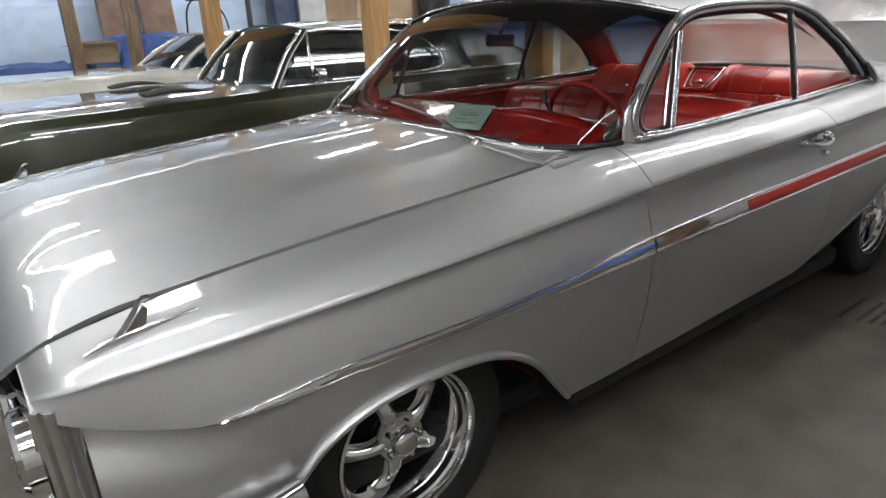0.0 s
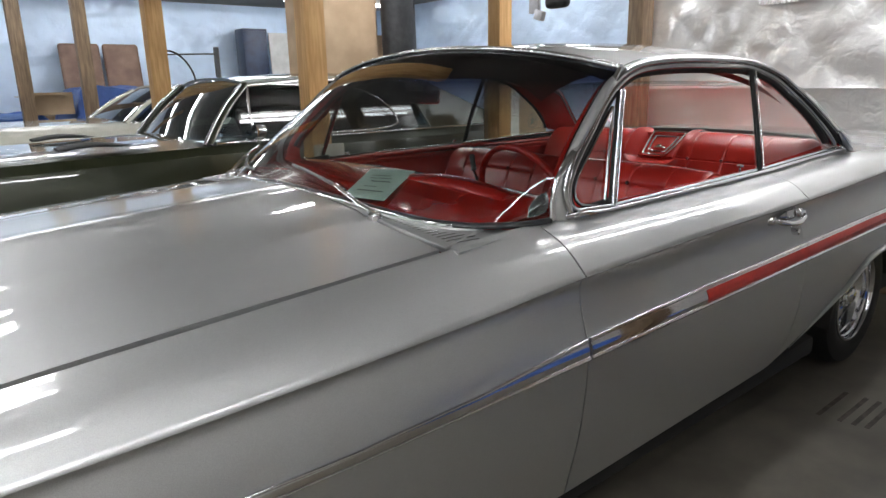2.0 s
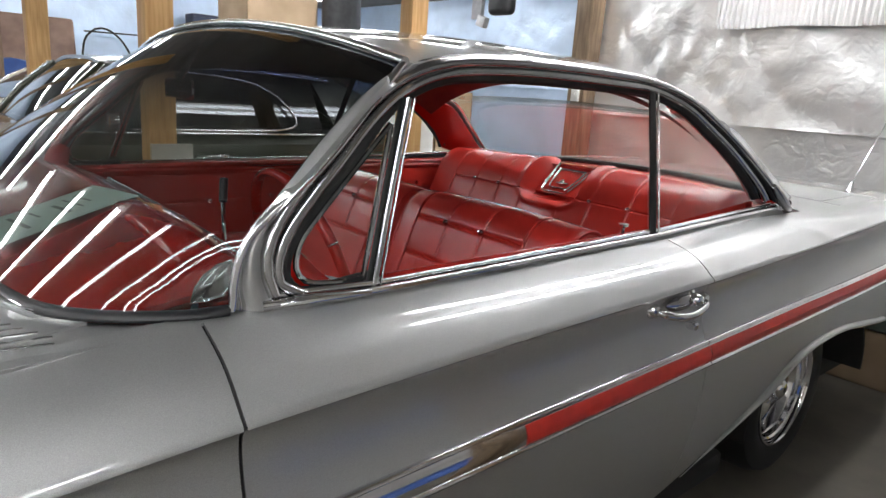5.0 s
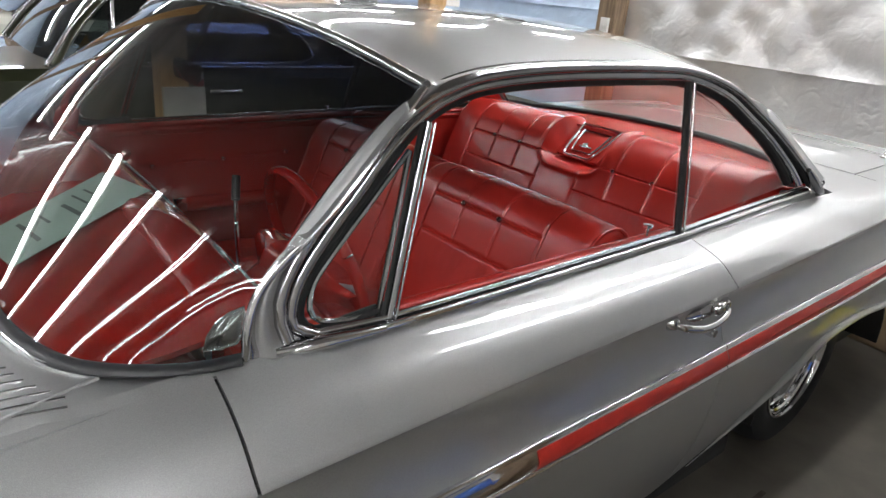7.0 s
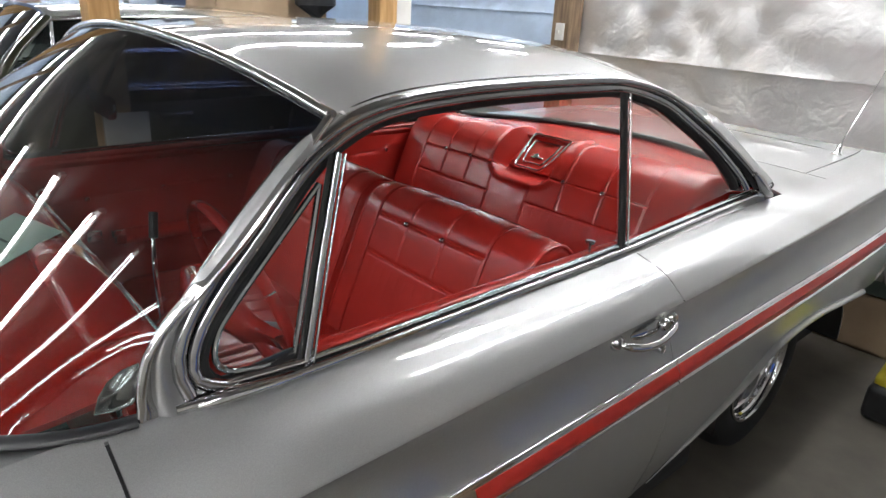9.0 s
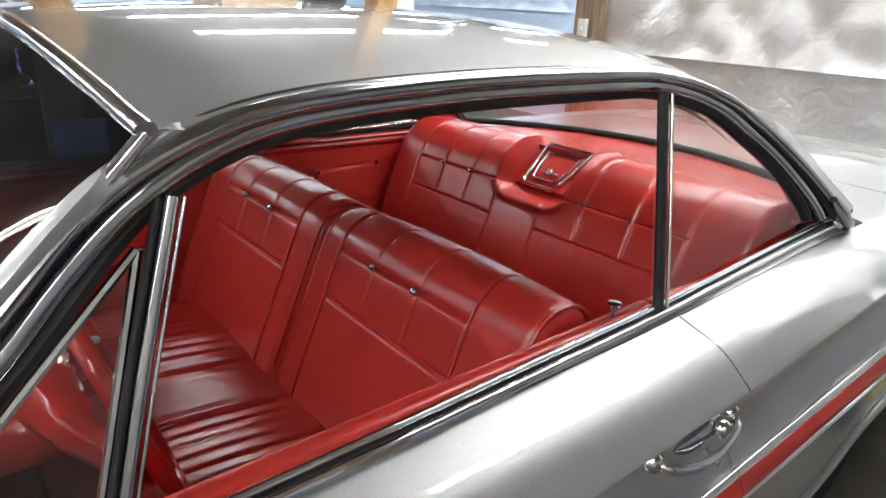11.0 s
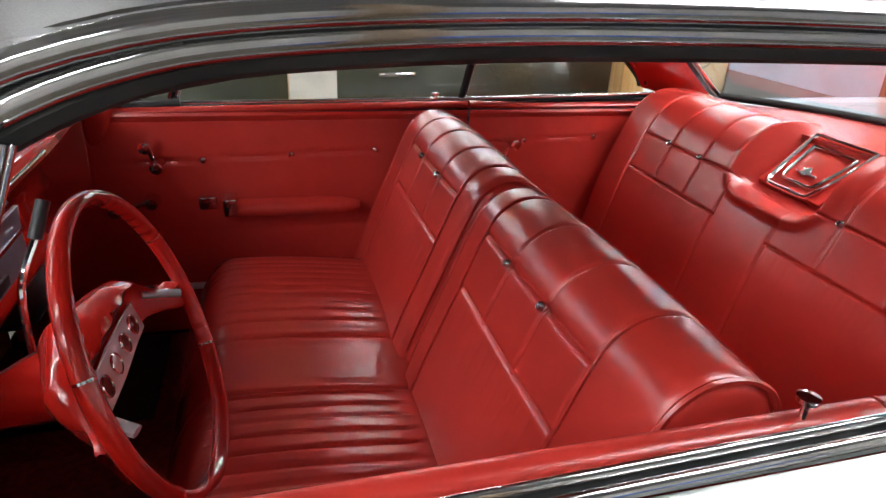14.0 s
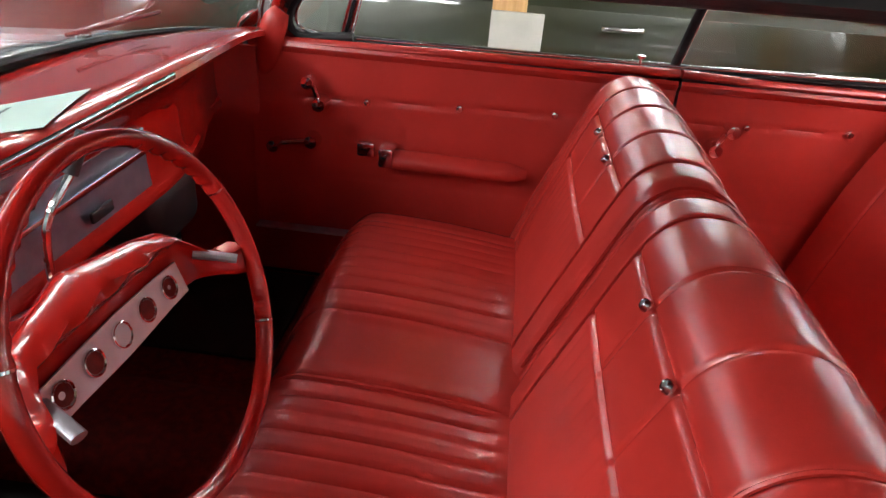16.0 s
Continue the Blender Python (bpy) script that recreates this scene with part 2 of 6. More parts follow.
def sweep(path, profile, up=(0, 0, 1), closed=False, scale=None):
    """A profile of (side, up) offsets carried along a path, with end caps."""
    p = np.array(path, float)
    t = np.gradient(p, axis=0) if not closed else np.roll(p, -1, 0) - np.roll(p, 1, 0)
    t /= np.linalg.norm(t, axis=1, keepdims=True) + 1e-12
    rows = []
    for k, (a, b) in enumerate(zip(p, t)):
        s = np.cross(b, up)
        s /= np.linalg.norm(s) + 1e-12
        u = np.cross(s, b)
        f = 1 if scale is None else scale[k]
        rows.append([a + f * (x * s + y * u) for x, y in profile])
    m = len(profile)
    v = [q for r in rows for q in r]
    f = grid_faces(len(p), m, 0, closed, True)
    if not closed:
        f += [tuple(range(m)), tuple(len(v) - m + i for i in range(m))]
    return v, f


def circle(r, n=10):
    return [(r * math.cos(2 * math.pi * i / n), r * math.sin(2 * math.pi * i / n)) for i in range(n)]


def oval(a, b, n=12):
    return [(a * math.cos(2 * math.pi * i / n), b * math.sin(2 * math.pi * i / n)) for i in range(n)]


def tube(path, r, n=10, **kw):
    return sweep(path, circle(r, n), **kw)


def lathe(profile, centre, axis=(0, -1, 0), n=40):
    """Profile of (radius, height along the axis) turned round it."""
    a = np.array(axis, float)
    a /= np.linalg.norm(a)
    u = np.cross(a, (0, 0, 1) if abs(a[2]) < 0.9 else (1, 0, 0))
    u /= np.linalg.norm(u)
    w = np.cross(a, u)
    c = np.array(centre, float)
    v = [c + h * a + r * (math.cos(k) * u + math.sin(k) * w) for k in np.linspace(0, 2 * math.pi, n, endpoint=False) for r, h in profile]
    return v, grid_faces(n, len(profile), 0, True, False)


def box(x0, x1, y0, y1, z0, z1, bevel=0.0, seg=2):
    bm = bmesh.new()
    bmesh.ops.create_cube(bm, size=1.0)
    for w in bm.verts:
        w.co = Vector((x0 if w.co.x < 0 else x1, y0 if w.co.y < 0 else y1, z0 if w.co.z < 0 else z1))
    if bevel:
        bmesh.ops.bevel(bm, geom=bm.edges[:], offset=bevel, segments=seg, affect="EDGES", profile=0.5)
    bm.verts.index_update()
    v, f = [tuple(w.co) for w in bm.verts], [tuple(w.index for w in fc.verts) for fc in bm.faces]
    bm.free()
    return v, f


def turned(vf, m):
    return [tuple(m @ Vector(v)) for v in vf[0]], vf[1]


def mirrored(vf, side):
    return ([(x, y * -side, z) for x, y, z in vf[0]], vf[1])


def part(name, vf, material, parent, label="", **kw):
    return raw(name, vf[0], vf[1], material, parent, label, **kw)


def lerp(x, xs, ys):
    return float(np.interp(x, xs, ys))


# ---- the building ----
def structure(name, vf, material, label, **kw):
    return tagged(part(name, vf, material, None, label, **kw), kind="structure")


WALL_X, CEIL = 4.9, 2.95
structure("floor", box(-7, 9.5, -6, 12.3, -0.15, 0), CONCRETE, "grey-brown stained concrete floor, dusty and scuffed", smooth=False)
tread = [box(2.38 + 0.01 * k, 2.68 + 0.004 * k, y - 0.009, y + 0.009, 0.0, 0.002) for k, y in enumerate((-0.935, -1.012, -1.06, -1.104))]
tagged(part("tyre_print", join(*tread), PRINT, None, "dark dusty tread marks of a tyre on the concrete"), category="tyre print", kind="stuff")
structure("ceiling", box(-7, 9.5, -6, 12.3, CEIL, CEIL + 0.1), CEILING, "bare grey boarded ceiling of the storage shed", smooth=False)


def triangles(vf):
    out = []
    for k, (a, b, c, d) in enumerate(vf[1]):
        out += [(a, b, c), (a, c, d)] if k % 2 else [(a, b, d), (b, c, d)]
    return vf[0], out


def foil_wall(name, a, b, z0, z1, seam, material, label, away, amp=0.03, seed=0.0):
    """A wall hung with wrinkled foil in two courses that overlap at the seam, sagging in diamond folds."""
    a, b = np.array(a, float), np.array(b, float)
    length = np.linalg.norm(b - a)
    d, out = (b - a) / length, np.array(away, float)
    pieces = []
    rng = random.Random(int(seed) + 3)
    for lo, hi, off in ((z0, seam + 0.03, 0.0), (seam - 0.01, z1, 0.025)):
        nu, nv = int(length / 0.05), max(4, int((hi - lo) / 0.05))
        rows = []
        for i in range(nu):
            row = []
            for j in range(nv):
                inner = 0 < i < nu - 1 and 0 < j < nv - 1
                u = length * (i + (0.3 * (j % 2) + rng.uniform(-0.15, 0.15) if inner else 0)) / (nu - 1)
                z = lo + (hi - lo) * (j + (rng.uniform(-0.15, 0.15) if inner else 0)) / (nv - 1)
                wx = 0.5 * noise.noise(Vector((u * 0.9 + seed, z * 0.9, 2.0)))
                p, r = (u * 0.8 + z * 1.15 + seed + wx) * 1.9, (u * 0.8 - z * 1.15 - seed * 0.7 + wx) * 1.7
                pillow = (abs(math.sin(math.pi * p)) * abs(math.sin(math.pi * r))) ** 0.55
                broad = noise.noise(Vector((u * 1.1 + seed, z * 1.3, off * 50)))
                small = abs(noise.noise(Vector((u * 6.1 + z * 3.7, z * 5.0 - u * 2.2, 1.3 + seed))))
                patch = max(0.0, noise.noise(Vector((u * 0.8 - seed, z * 0.8, 9.0)))) * 2
                k = 1.0 if off else 0.45
                h = off + amp * k * (1.0 * broad + 0.9 * pillow + (0.3 + 0.9 * patch) * small) + (0.012 if off and j == 0 else 0)
                row.append((a[0] + d[0] * u - out[0] * h, a[1] + d[1] * u - out[1] * h, z))
            rows.append(row)
        pieces.append(sheet(rows))
    back = sheet([[(*(a + out * 0.12), z) for z in (z0, z1)], [(*(b + out * 0.12), z) for z in (z0, z1)]], 0.1, inward=(*((a + b) / 2 + out * 5), 1))
    structure(name, join(*[triangles(q) for q in pieces], back), material, label, sharp=40)


foil_wall("wall_rear", (WALL_X, -6), (WALL_X, 1.72), 0, CEIL, 1.27, FOIL, "wall hung with crinkled silver foil insulation, taped at a seam", (1, 0))
foil_wall("wall_recess", (8.6, 1.7), (8.6, 12), 0, CEIL, 1.5, FOILBLUE, "far wall of bluish reflective plastic sheeting", (1, 0), amp=0.016, seed=5.0)
foil_wall("wall_far", (-7, 12), (8.6, 12), 0, CEIL, 1.9, FOILBLUE, "far wall hung with bright bluish foil sheeting", (0, 1), amp=0.02, seed=9.0)
structure("wall_side", box(-7, WALL_X, -4.1, -4.0, 0, CEIL), DIMWALL, "plain unpainted boarded wall", smooth=False)
foil_wall("wall_front", (-6.9, -6), (-6.9, 12.3), 0, CEIL, 1.6, FOIL, "wall hung with crinkled silver foil insulation", (-1, 0), seed=33.0)
structure("wall_return", box(WALL_X + 0.14, 8.7, 1.60, 1.72, 0, CEIL), DIMWALL, "plain dim return wall", smooth=False)


ridged = [[(WALL_X - 0.085 - 0.006 * math.cos(2 * math.pi * y / 0.036), y, z) for z in (1.875 + 0.006 * math.sin(y * 9), 2.2, CEIL - 0.02)] for y in np.arange(-1.6, 0.68, 0.006)]
tagged(structure("trim_corrugated", sheet(ridged), FOIL, "corrugated silvery sheet fixed over the foil under the ceiling"))


def post(x0, x1, y0, y1, material, label, top=CEIL):
    return tagged(part("timber_post", box(x0, x1, y0, y1, 0, top, 0.006), material, None, label), category="post", group="timber posts of the shed")


post(1.455, 1.58, 1.535, 1.66, WOOD, "square yellow pine post beside the silver car")
post(1.448, 1.60, 4.45, 4.60, WOOD, "square yellow pine post behind the green car")
post(1.58, 1.74, 8.1, 8.26, WOODDARK, "weathered brown timber post near the blue tarpaulin")
post(0.88, 1.04, 8.4, 8.56, WOODDARK, "weathered brown timber post near the cardboard box")
post(2.955, 3.075, 1.56, 1.68, WOOD, "square yellow pine post by the rear of the silver car")
post(4.68, 4.835, 1.60, 1.755, WOODDARK, "brown timber post at the end of the foil wall")
post(1.66, 1.80, -1.60, -1.455, WOODDARK, "rough timber post with a worn foot beside the car")


def tube_lamp(x, y, length=2.44):
    t = thing("fluorescent_lamp", "twin-tube fluorescent strip lamp under the ceiling", "lamp", "strip lamps")
    part("housing", box(x, x + length, y - 0.07, y + 0.07, CEIL - 0.07, CEIL - 0.003, 0.01), WHITE, t)
    for dy in (-0.045, 0.045):
        part("tube", tube([(x + 0.03, y + dy, CEIL - 0.1), (x + length - 0.03, y + dy, CEIL - 0.1)], 0.016, 8), LAMP, t)
    return t


for ly in (-3.1, -1.4, 0.1, 1.5, 3.1, 4.9):
    tube_lamp(-2.64, ly)
for ly in (-3.1, -1.4):
    tube_lamp(-5.6, ly)
tube_lamp(2.35, -0.95)
# unseen fill lamp, added to brighten the front fender
tube_lamp(-1.6, -2.45)
tube_lamp(2.4, -0.3)
# the lamp at y 0.4 is unseen, added to brighten the roof
for ly in (0.4, 3.1, 4.8):
    tube_lamp(2.5, ly)
for lx in (-0.8, 2.4, 5.4):
    for ly in (7.3, 9.8):
        tube_lamp(lx, ly)
for ly in (3.0, 4.8):
    tube_lamp(5.6, ly)

# ---- the silver coupe: shape lines, near side (y < 0), x to the rear ----
SX = [-0.755, -0.7, -0.5, -0.3, 0.1, 0.5, 0.82, 1.4, 2.0, 2.6, 3.2, 3.8, 4.2]
LINES = {
    "sill": [(-0.88, 0.44), (-0.90, 0.42), (-0.92, 0.40), (-0.90, 0.36), (-0.905, 0.34), (-0.905, 0.325), (-0.905, 0.325), (-0.905, 0.335), (-0.905, 0.345), (-0.905, 0.36), (-0.90, 0.36), (-0.87, 0.38), (-0.82, 0.42)],
    "low": [(-0.875, 0.54), (-0.895, 0.54), (-0.93, 0.54), (-0.938, 0.54), (-0.946, 0.54), (-0.949, 0.54), (-0.95, 0.54), (-0.955, 0.55), (-0.957, 0.55), (-0.955, 0.56), (-0.945, 0.56), (-0.915, 0.57), (-0.86, 0.58)],
    "trim": [(-0.84, 0.8), (-0.88, 0.764), (-0.935, 0.706), (-0.955, 0.717), (-0.962, 0.725), (-0.964, 0.733), (-0.965, 0.748), (-0.968, 0.764), (-0.968, 0.776), (-0.966, 0.787), (-0.955, 0.792), (-0.93, 0.797), (-0.88, 0.8)],
    "mid": [(-0.845, 0.775), (-0.885, 0.778), (-0.93, 0.785), (-0.943, 0.795), (-0.948, 0.81), (-0.948, 0.825), (-0.942, 0.845), (-0.942, 0.86), (-0.941, 0.872), (-0.938, 0.89), (-0.926, 0.91), (-0.90, 0.925), (-0.85, 0.925)],
    "crease": [(-0.825, 0.812), (-0.868, 0.826), (-0.904, 0.842), (-0.922, 0.854), (-0.933, 0.872), (-0.945, 0.897), (-0.950, 0.920), (-0.953, 0.941), (-0.953, 0.952), (-0.951, 0.974), (-0.938, 0.996), (-0.907, 1.008), (-0.855, 1.0)],
    "shoulder": [(-0.79, 0.838), (-0.825, 0.866), (-0.85, 0.893), (-0.86, 0.905), (-0.862, 0.925), (-0.862, 0.948), (-0.862, 0.972), (-0.865, 0.985), (-0.865, 0.995), (-0.852, 1.012), (-0.84, 1.012), (-0.81, 1.015), (-0.76, 1.01)],
    "top": [(-0.745, 0.85), (-0.78, 0.888), (-0.78, 0.922), (-0.78, 0.942), (-0.78, 0.97), (-0.777, 0.996), (-0.790, 1.022), (-0.812, 1.021), (-0.812, 1.026), (-0.795, 1.038), (-0.77, 1.025), (-0.74, 1.025), (-0.68, 1.015)],
}
LINE_NAMES = list(LINES)


TABLES = {k: smooth_curve([(x, y, z) for x, (y, z) in zip(SX, v)], 240) for k, v in LINES.items()}


def key(name, x):
    a = TABLES[name]
    return lerp(x, a[:, 0], a[:, 1]), lerp(x, a[:, 0], a[:, 2])


def table(pts):
    """A smooth function through the points."""
    c = smooth_curve(pts, 200)
    return lambda x: lerp(x, c[:, 0], c[:, 1])


ARCH_F = table([(-0.40, 0.40), (-0.37, 0.455), (-0.29, 0.548), (-0.2, 0.597), (-0.085, 0.622), (0.08, 0.624), (0.226, 0.595), (0.348, 0.52), (0.44, 0.42), (0.52, 0.33)])
ARCH_R = table([(1.90, 0.34), (2.02, 0.375), (2.13, 0.42), (2.28, 0.49), (2.43, 0.555), (2.52, 0.60), (2.6, 0.632), (2.75, 0.65), (2.95, 0.65), (3.2, 0.62), (3.6, 0.57), (4.21, 0.54)])


def arch(x):
    """Lower edge of the body side: the sill, lifted over the wheels."""
    z = key("sill", x)[1]
    if -0.40 < x < 0.52:
        z = max(z, ARCH_F(x))
    if 1.90 < x < 4.21:
        z = max(z, ARCH_R(x))
    return z


def side_row(x):
    """The body side's section at x, from its lower edge to its top edge."""
    ks = [key(k, x) for k in LINE_NAMES]
    zb = arch(x)
    zt = ks[2][1] - 0.02
    f = (zb - ks[0][1]) / max(1e-6, zt - ks[0][1])
    lowers = smooth_curve(ks[:4], 30)
    inset = lerp(x, [-0.75, -0.6, -0.45, -0.15], [0.05, 0.04, 0.022, 0.0])  # below the brow over the headlamps
    low = [(lerp(z, lowers[:, 1], lowers[:, 0]) + inset * math.exp(-(((zt - z) / 0.07) ** 2)), z) for z in np.linspace(zb, zt, 14)]
    cy, cz = ks[4]
    drop = cz - ks[2][1]
    k = min(1, drop / 0.16)
    up = [ks[2]]  # concave cove from the trim up to the overhanging crease
    for u in np.linspace(0.08, 0.985, 20):
        w = 1 - u
        broad, narrow = (w**0.65) * (1 - w) ** 1.05 / 0.325, (w**0.5) * (1 - w) ** 3 / 0.238
        f = lerp(x, [0.5, 1.0], [0, 1])  # a narrow undercut on the fender, a full cove from the door on
        depth = lerp(x, [-0.5, -0.1, 0.5, 1.0, 1.9, 2.4], [0.005, 0.014, 0.021, 0.026, 0.027, 0.040])
        up.append((ks[2][0] + (cy - ks[2][0]) * u + depth * k * (narrow + (broad - narrow) * f), ks[2][1] + drop * u))
    up.append((cy + 0.001, cz - 0.001))
    mid = ((cy + ks[6][0]) / 2 - 0.011 * k, (cz + ks[6][1]) / 2 + 0.011 * k)
    crown = smooth_curve([(cy + 0.0025, cz + 0.004), mid, ks[6]], 16)
    row = [(x, y, z) for y, z in [*low, *up, *map(tuple, crown)]]
    if x < -0.69:  # the lower part ends at the headlamps
        row = [(max(a, -0.69 - 0.065 * min(1, max(0, (c - 0.735) / 0.03))), b, c) for a, b, c in row]
    return row


def side_panel(x0, x1, step=0.03, extra=()):
    xs = sorted(set(np.round(np.r_[np.linspace(x0, x1, max(4, int((x1 - x0) / step))), list(extra)], 4)))
    return sheet([side_row(x) for x in xs], 0.012, inward=((x0 + x1) / 2, 0, 0.5))


car = thing("hardtop_coupe", "silver two-door hardtop coupe with chrome trim and red vinyl interior", "car")
fine_f = [*np.linspace(-0.40, -0.25, 16), *np.linspace(0.32, 0.54, 20)]
fine_r = [*np.linspace(2.38, 2.6, 20), *np.linspace(3.3, 3.6, 20)]
DOOR0, DOOR1 = 0.822, 1.99
for s in (-1, 1):
    part("front_fender", mirrored(side_panel(-0.755, DOOR0 - 0.0025, 0.03, fine_f), s), SILVER, car, "silver metallic front fender")
    door = part("door", mirrored(side_panel(DOOR0 + 0.0025, DOOR1 - 0.002), s), SILVER, car, "silver metallic door with a sharp shoulder crease")
    part("quarter_panel", mirrored(side_panel(DOOR1 + 0.002, 4.2, 0.03, fine_r), s), SILVER, car, "silver metallic rear quarter panel")
    # pull handle on its two feet, with the lock below
    hy = -0.940
    grip = smooth_curve([(1.762, hy + 0.012, 0.912), (1.772, hy - 0.014, 0.907), (1.82, hy - 0.030, 0.897), (1.88, hy - 0.032, 0.893), (1.945, hy - 0.022, 0.897), (1.972, hy - 0.010, 0.903), (1.98, hy + 0.014, 0.906)], 30)
    h = part("door_handle", mirrored(sweep(grip, oval(0.006, 0.008), scale=[0.8] * 4 + [1.1] * 22 + [0.8] * 4), s), CHROME, door, "chrome bow-shaped door handle")
    for fx, fz in ((1.762, 0.912), (1.978, 0.906)):
        part("escutcheon", mirrored(lathe([(0.0, 0.014), (0.012, 0.012), (0.018, 0.004), (0.02, -0.012)], (fx, hy + 0.006, fz), n=18), s), CHROME, h)
    part("thumb_pad", mirrored(sweep(smooth_curve([(1.80, hy - 0.003, 0.918), (1.86, hy - 0.008, 0.918), (1.92, hy - 0.006, 0.919)], 12), oval(0.009, 0.017), scale=[0.2, 0.6, 0.85, 1, 1, 1, 1, 1, 1, 0.85, 0.6, 0.2]), s), SHADESTEEL, h)
    part("push_button", mirrored(lathe([(0, 0.034), (0.011, 0.032), (0.015, 0.026), (0.015, 0.012), (0.02, 0.008), (0.021, -0.02)], (1.905, hy + 0.004, 0.922), n=18), s), CHROME, h, "round push button")
    part("door_lock", mirrored(lathe([(0, 0.012), (0.010, 0.010), (0.012, 0.0), (0.012, -0.02)], (1.925, -0.948, 0.852), n=14), s), CHROME, door, "small round chrome lock")

for s in (-1, 1):
    for gx in (DOOR0, DOOR1):
        seal = [[(x, y + 0.014, z) for _, y, z in side_row(gx)] for x in (gx - 0.02, gx + 0.02)]
        part("door_seal", mirrored(sheet(seal, 0.006, inward=(gx, 0, 0.5)), s), RUBBER, car, "black rubber door seal")
    lip = [[(-0.757, p[1], p[2]), (-0.74, p[1] + 0.05, p[2] - 0.02)] for p in side_row(-0.755)[14:]]
    part("fender_nose", mirrored(sheet(lip, 0.006, inward=(0, 0, 0.5)), s), SILVER, car, "rolled edge of the fender over the headlamps")

# hood: crowned, with a raised middle panel, falling away to the nose
HX = [-0.80, -0.765, -0.70, -0.6, -0.5, -0.3, 0.0, 0.3, 0.54]
HY = [0.68, 0.735, 0.77, 0.777, 0.777, 0.777, 0.776, 0.775, 0.772]
HZ = [0.80, 0.845, 0.887, 0.914, 0.925, 0.943, 0.966, 0.984, 0.999]


HOOD_Y, HOOD_Z = table(list(zip(HX, HY))), table(list(zip(HX, HZ)))


def hood_point(x, v):
    y = v * HOOD_Y(x)
    crown = 0.045 * (1 - v * v) + 0.012 / (1 + math.exp((abs(y) - 0.43) / 0.02)) + 0.006 * math.exp(-((y / 0.05) ** 2))
    return (x, y, HOOD_Z(x) + crown * min(1, (x + 0.95) / 0.3))


xs_h = smooth_curve([(x, 0) for x in HX], 50)[:, 0]
part("hood", sheet([[hood_point(x, v) for v in np.linspace(-0.985, 0.985, 61)] for x in xs_h], 0.012, inward=(0, 0, 0)), SILVER, car, "silver metallic hood with a raised middle panel")


# dark strips under the hood's side gaps stand in for their shade
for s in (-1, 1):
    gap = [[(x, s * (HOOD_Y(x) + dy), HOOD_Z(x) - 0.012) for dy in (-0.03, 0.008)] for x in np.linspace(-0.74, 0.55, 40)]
    part("hood_gap_shade", sheet(gap, 0.004, inward=(0, 0, 0)), DARK, car, "dark strip standing in for the shade in the hood gap")

# cowl between hood and windshield, with louvred vents
BASE_V = [-0.3, 0.0, 0.3, 0.6, 0.75, 0.85, 0.92, 0.97, 1.0]
BASE_X = table(list(zip(BASE_V, (0.587, 0.585, 0.587, 0.605, 0.630, 0.668, 0.728, 0.805, 0.868))))
BASE_Y = table(list(zip(BASE_V, (-0.26, 0.0, 0.26, 0.50, 0.615, 0.695, 0.75, 0.783, 0.795))))
BASE_Z = table(list(zip(BASE_V, (1.046, 1.050, 1.046, 1.036, 1.029, 1.026, 1.025, 1.022, 1.024))))
TOP_Z = table([(-0.3, 1.460), (0, 1.466), (0.3, 1.460), (0.6, 1.441), (0.85, 1.412), (1.0, 1.388)])


def ws_base(v):
    """Windshield's lower edge, v from -1 to 1 across."""
    a = abs(v)
    return np.array([BASE_X(a), math.copysign(BASE_Y(a), v), BASE_Z(a)])


def base_x_at(y):
    vs = np.linspace(0, 1, 60)
    return lerp(abs(y), [BASE_Y(v) for v in vs], [BASE_X(v) for v in vs])


def ws_top(v):
    a = abs(v)
    return np.array([1.15 + 0.038 * a * a, v * 0.742, TOP_Z(a)])


def ws_point(v, t):
    a, b = ws_base(v), ws_top(v)
    mid = (a + b) / 2 + np.array([-0.03, 0, 0.004]) + np.array([0, v * 0.015, 0])
    p = (1 - t) ** 2 * a + 2 * t * (1 - t) * mid + t * t * b
    p[0] -= 0.046 * math.exp(-(((t - 0.27) / 0.2) ** 2)) * max(0, (abs(v) - 0.82) / 0.18) ** 2 * min(1, t / 0.06)
    return p


COWL_X = table([(0, 0.546), (0.6, 0.546), (0.85, 0.546), (0.93, 0.560), (0.97, 0.66), (1.0, 0.80)])
COWL_Y = table([(0, 0.0), (0.3, 0.27), (0.6, 0.51), (0.85, 0.70), (0.93, 0.768), (0.97, 0.783), (1.0, 0.790)])


def cowl_point(v, t):
    x, y = COWL_X(abs(v)), math.copysign(COWL_Y(abs(v)), v)
    a = np.array([x, y, hood_point(0.54, y / 0.772)[2] + lerp(x, [0.56, 0.8], [0.0, 0.018])])
    b = ws_base(v) + np.array([-0.004, 0, -0.010])
    p = a + (b - a) * t
    p[2] += 0.004 * math.sin(math.pi * t)
    return p


part("cowl", sheet([[cowl_point(v, t) for t in np.linspace(0, 1, 8)] for v in np.linspace(-1, 1, 80)], 0.01, inward=(0.7, 0, 0)), SILVER, car, "silver cowl panel below the windshield")


def on_cowl(x, y):
    """A point of the cowl's top, by its plan."""
    v = lerp(abs(y), [0, 0.26, 0.50, 0.615, 0.695, 0.75, 0.783], [0, 0.3, 0.6, 0.75, 0.85, 0.92, 0.97])
    a, b = hood_point(0.54, y / 0.772)[2], BASE_Z(v) - 0.010
    t = (x - 0.546) / max(0.01, base_x_at(y) - 0.546)
    return np.array((x, y, a + (b - a) * t + 0.004 * math.sin(math.pi * min(1, max(0, t))) + 0.001))


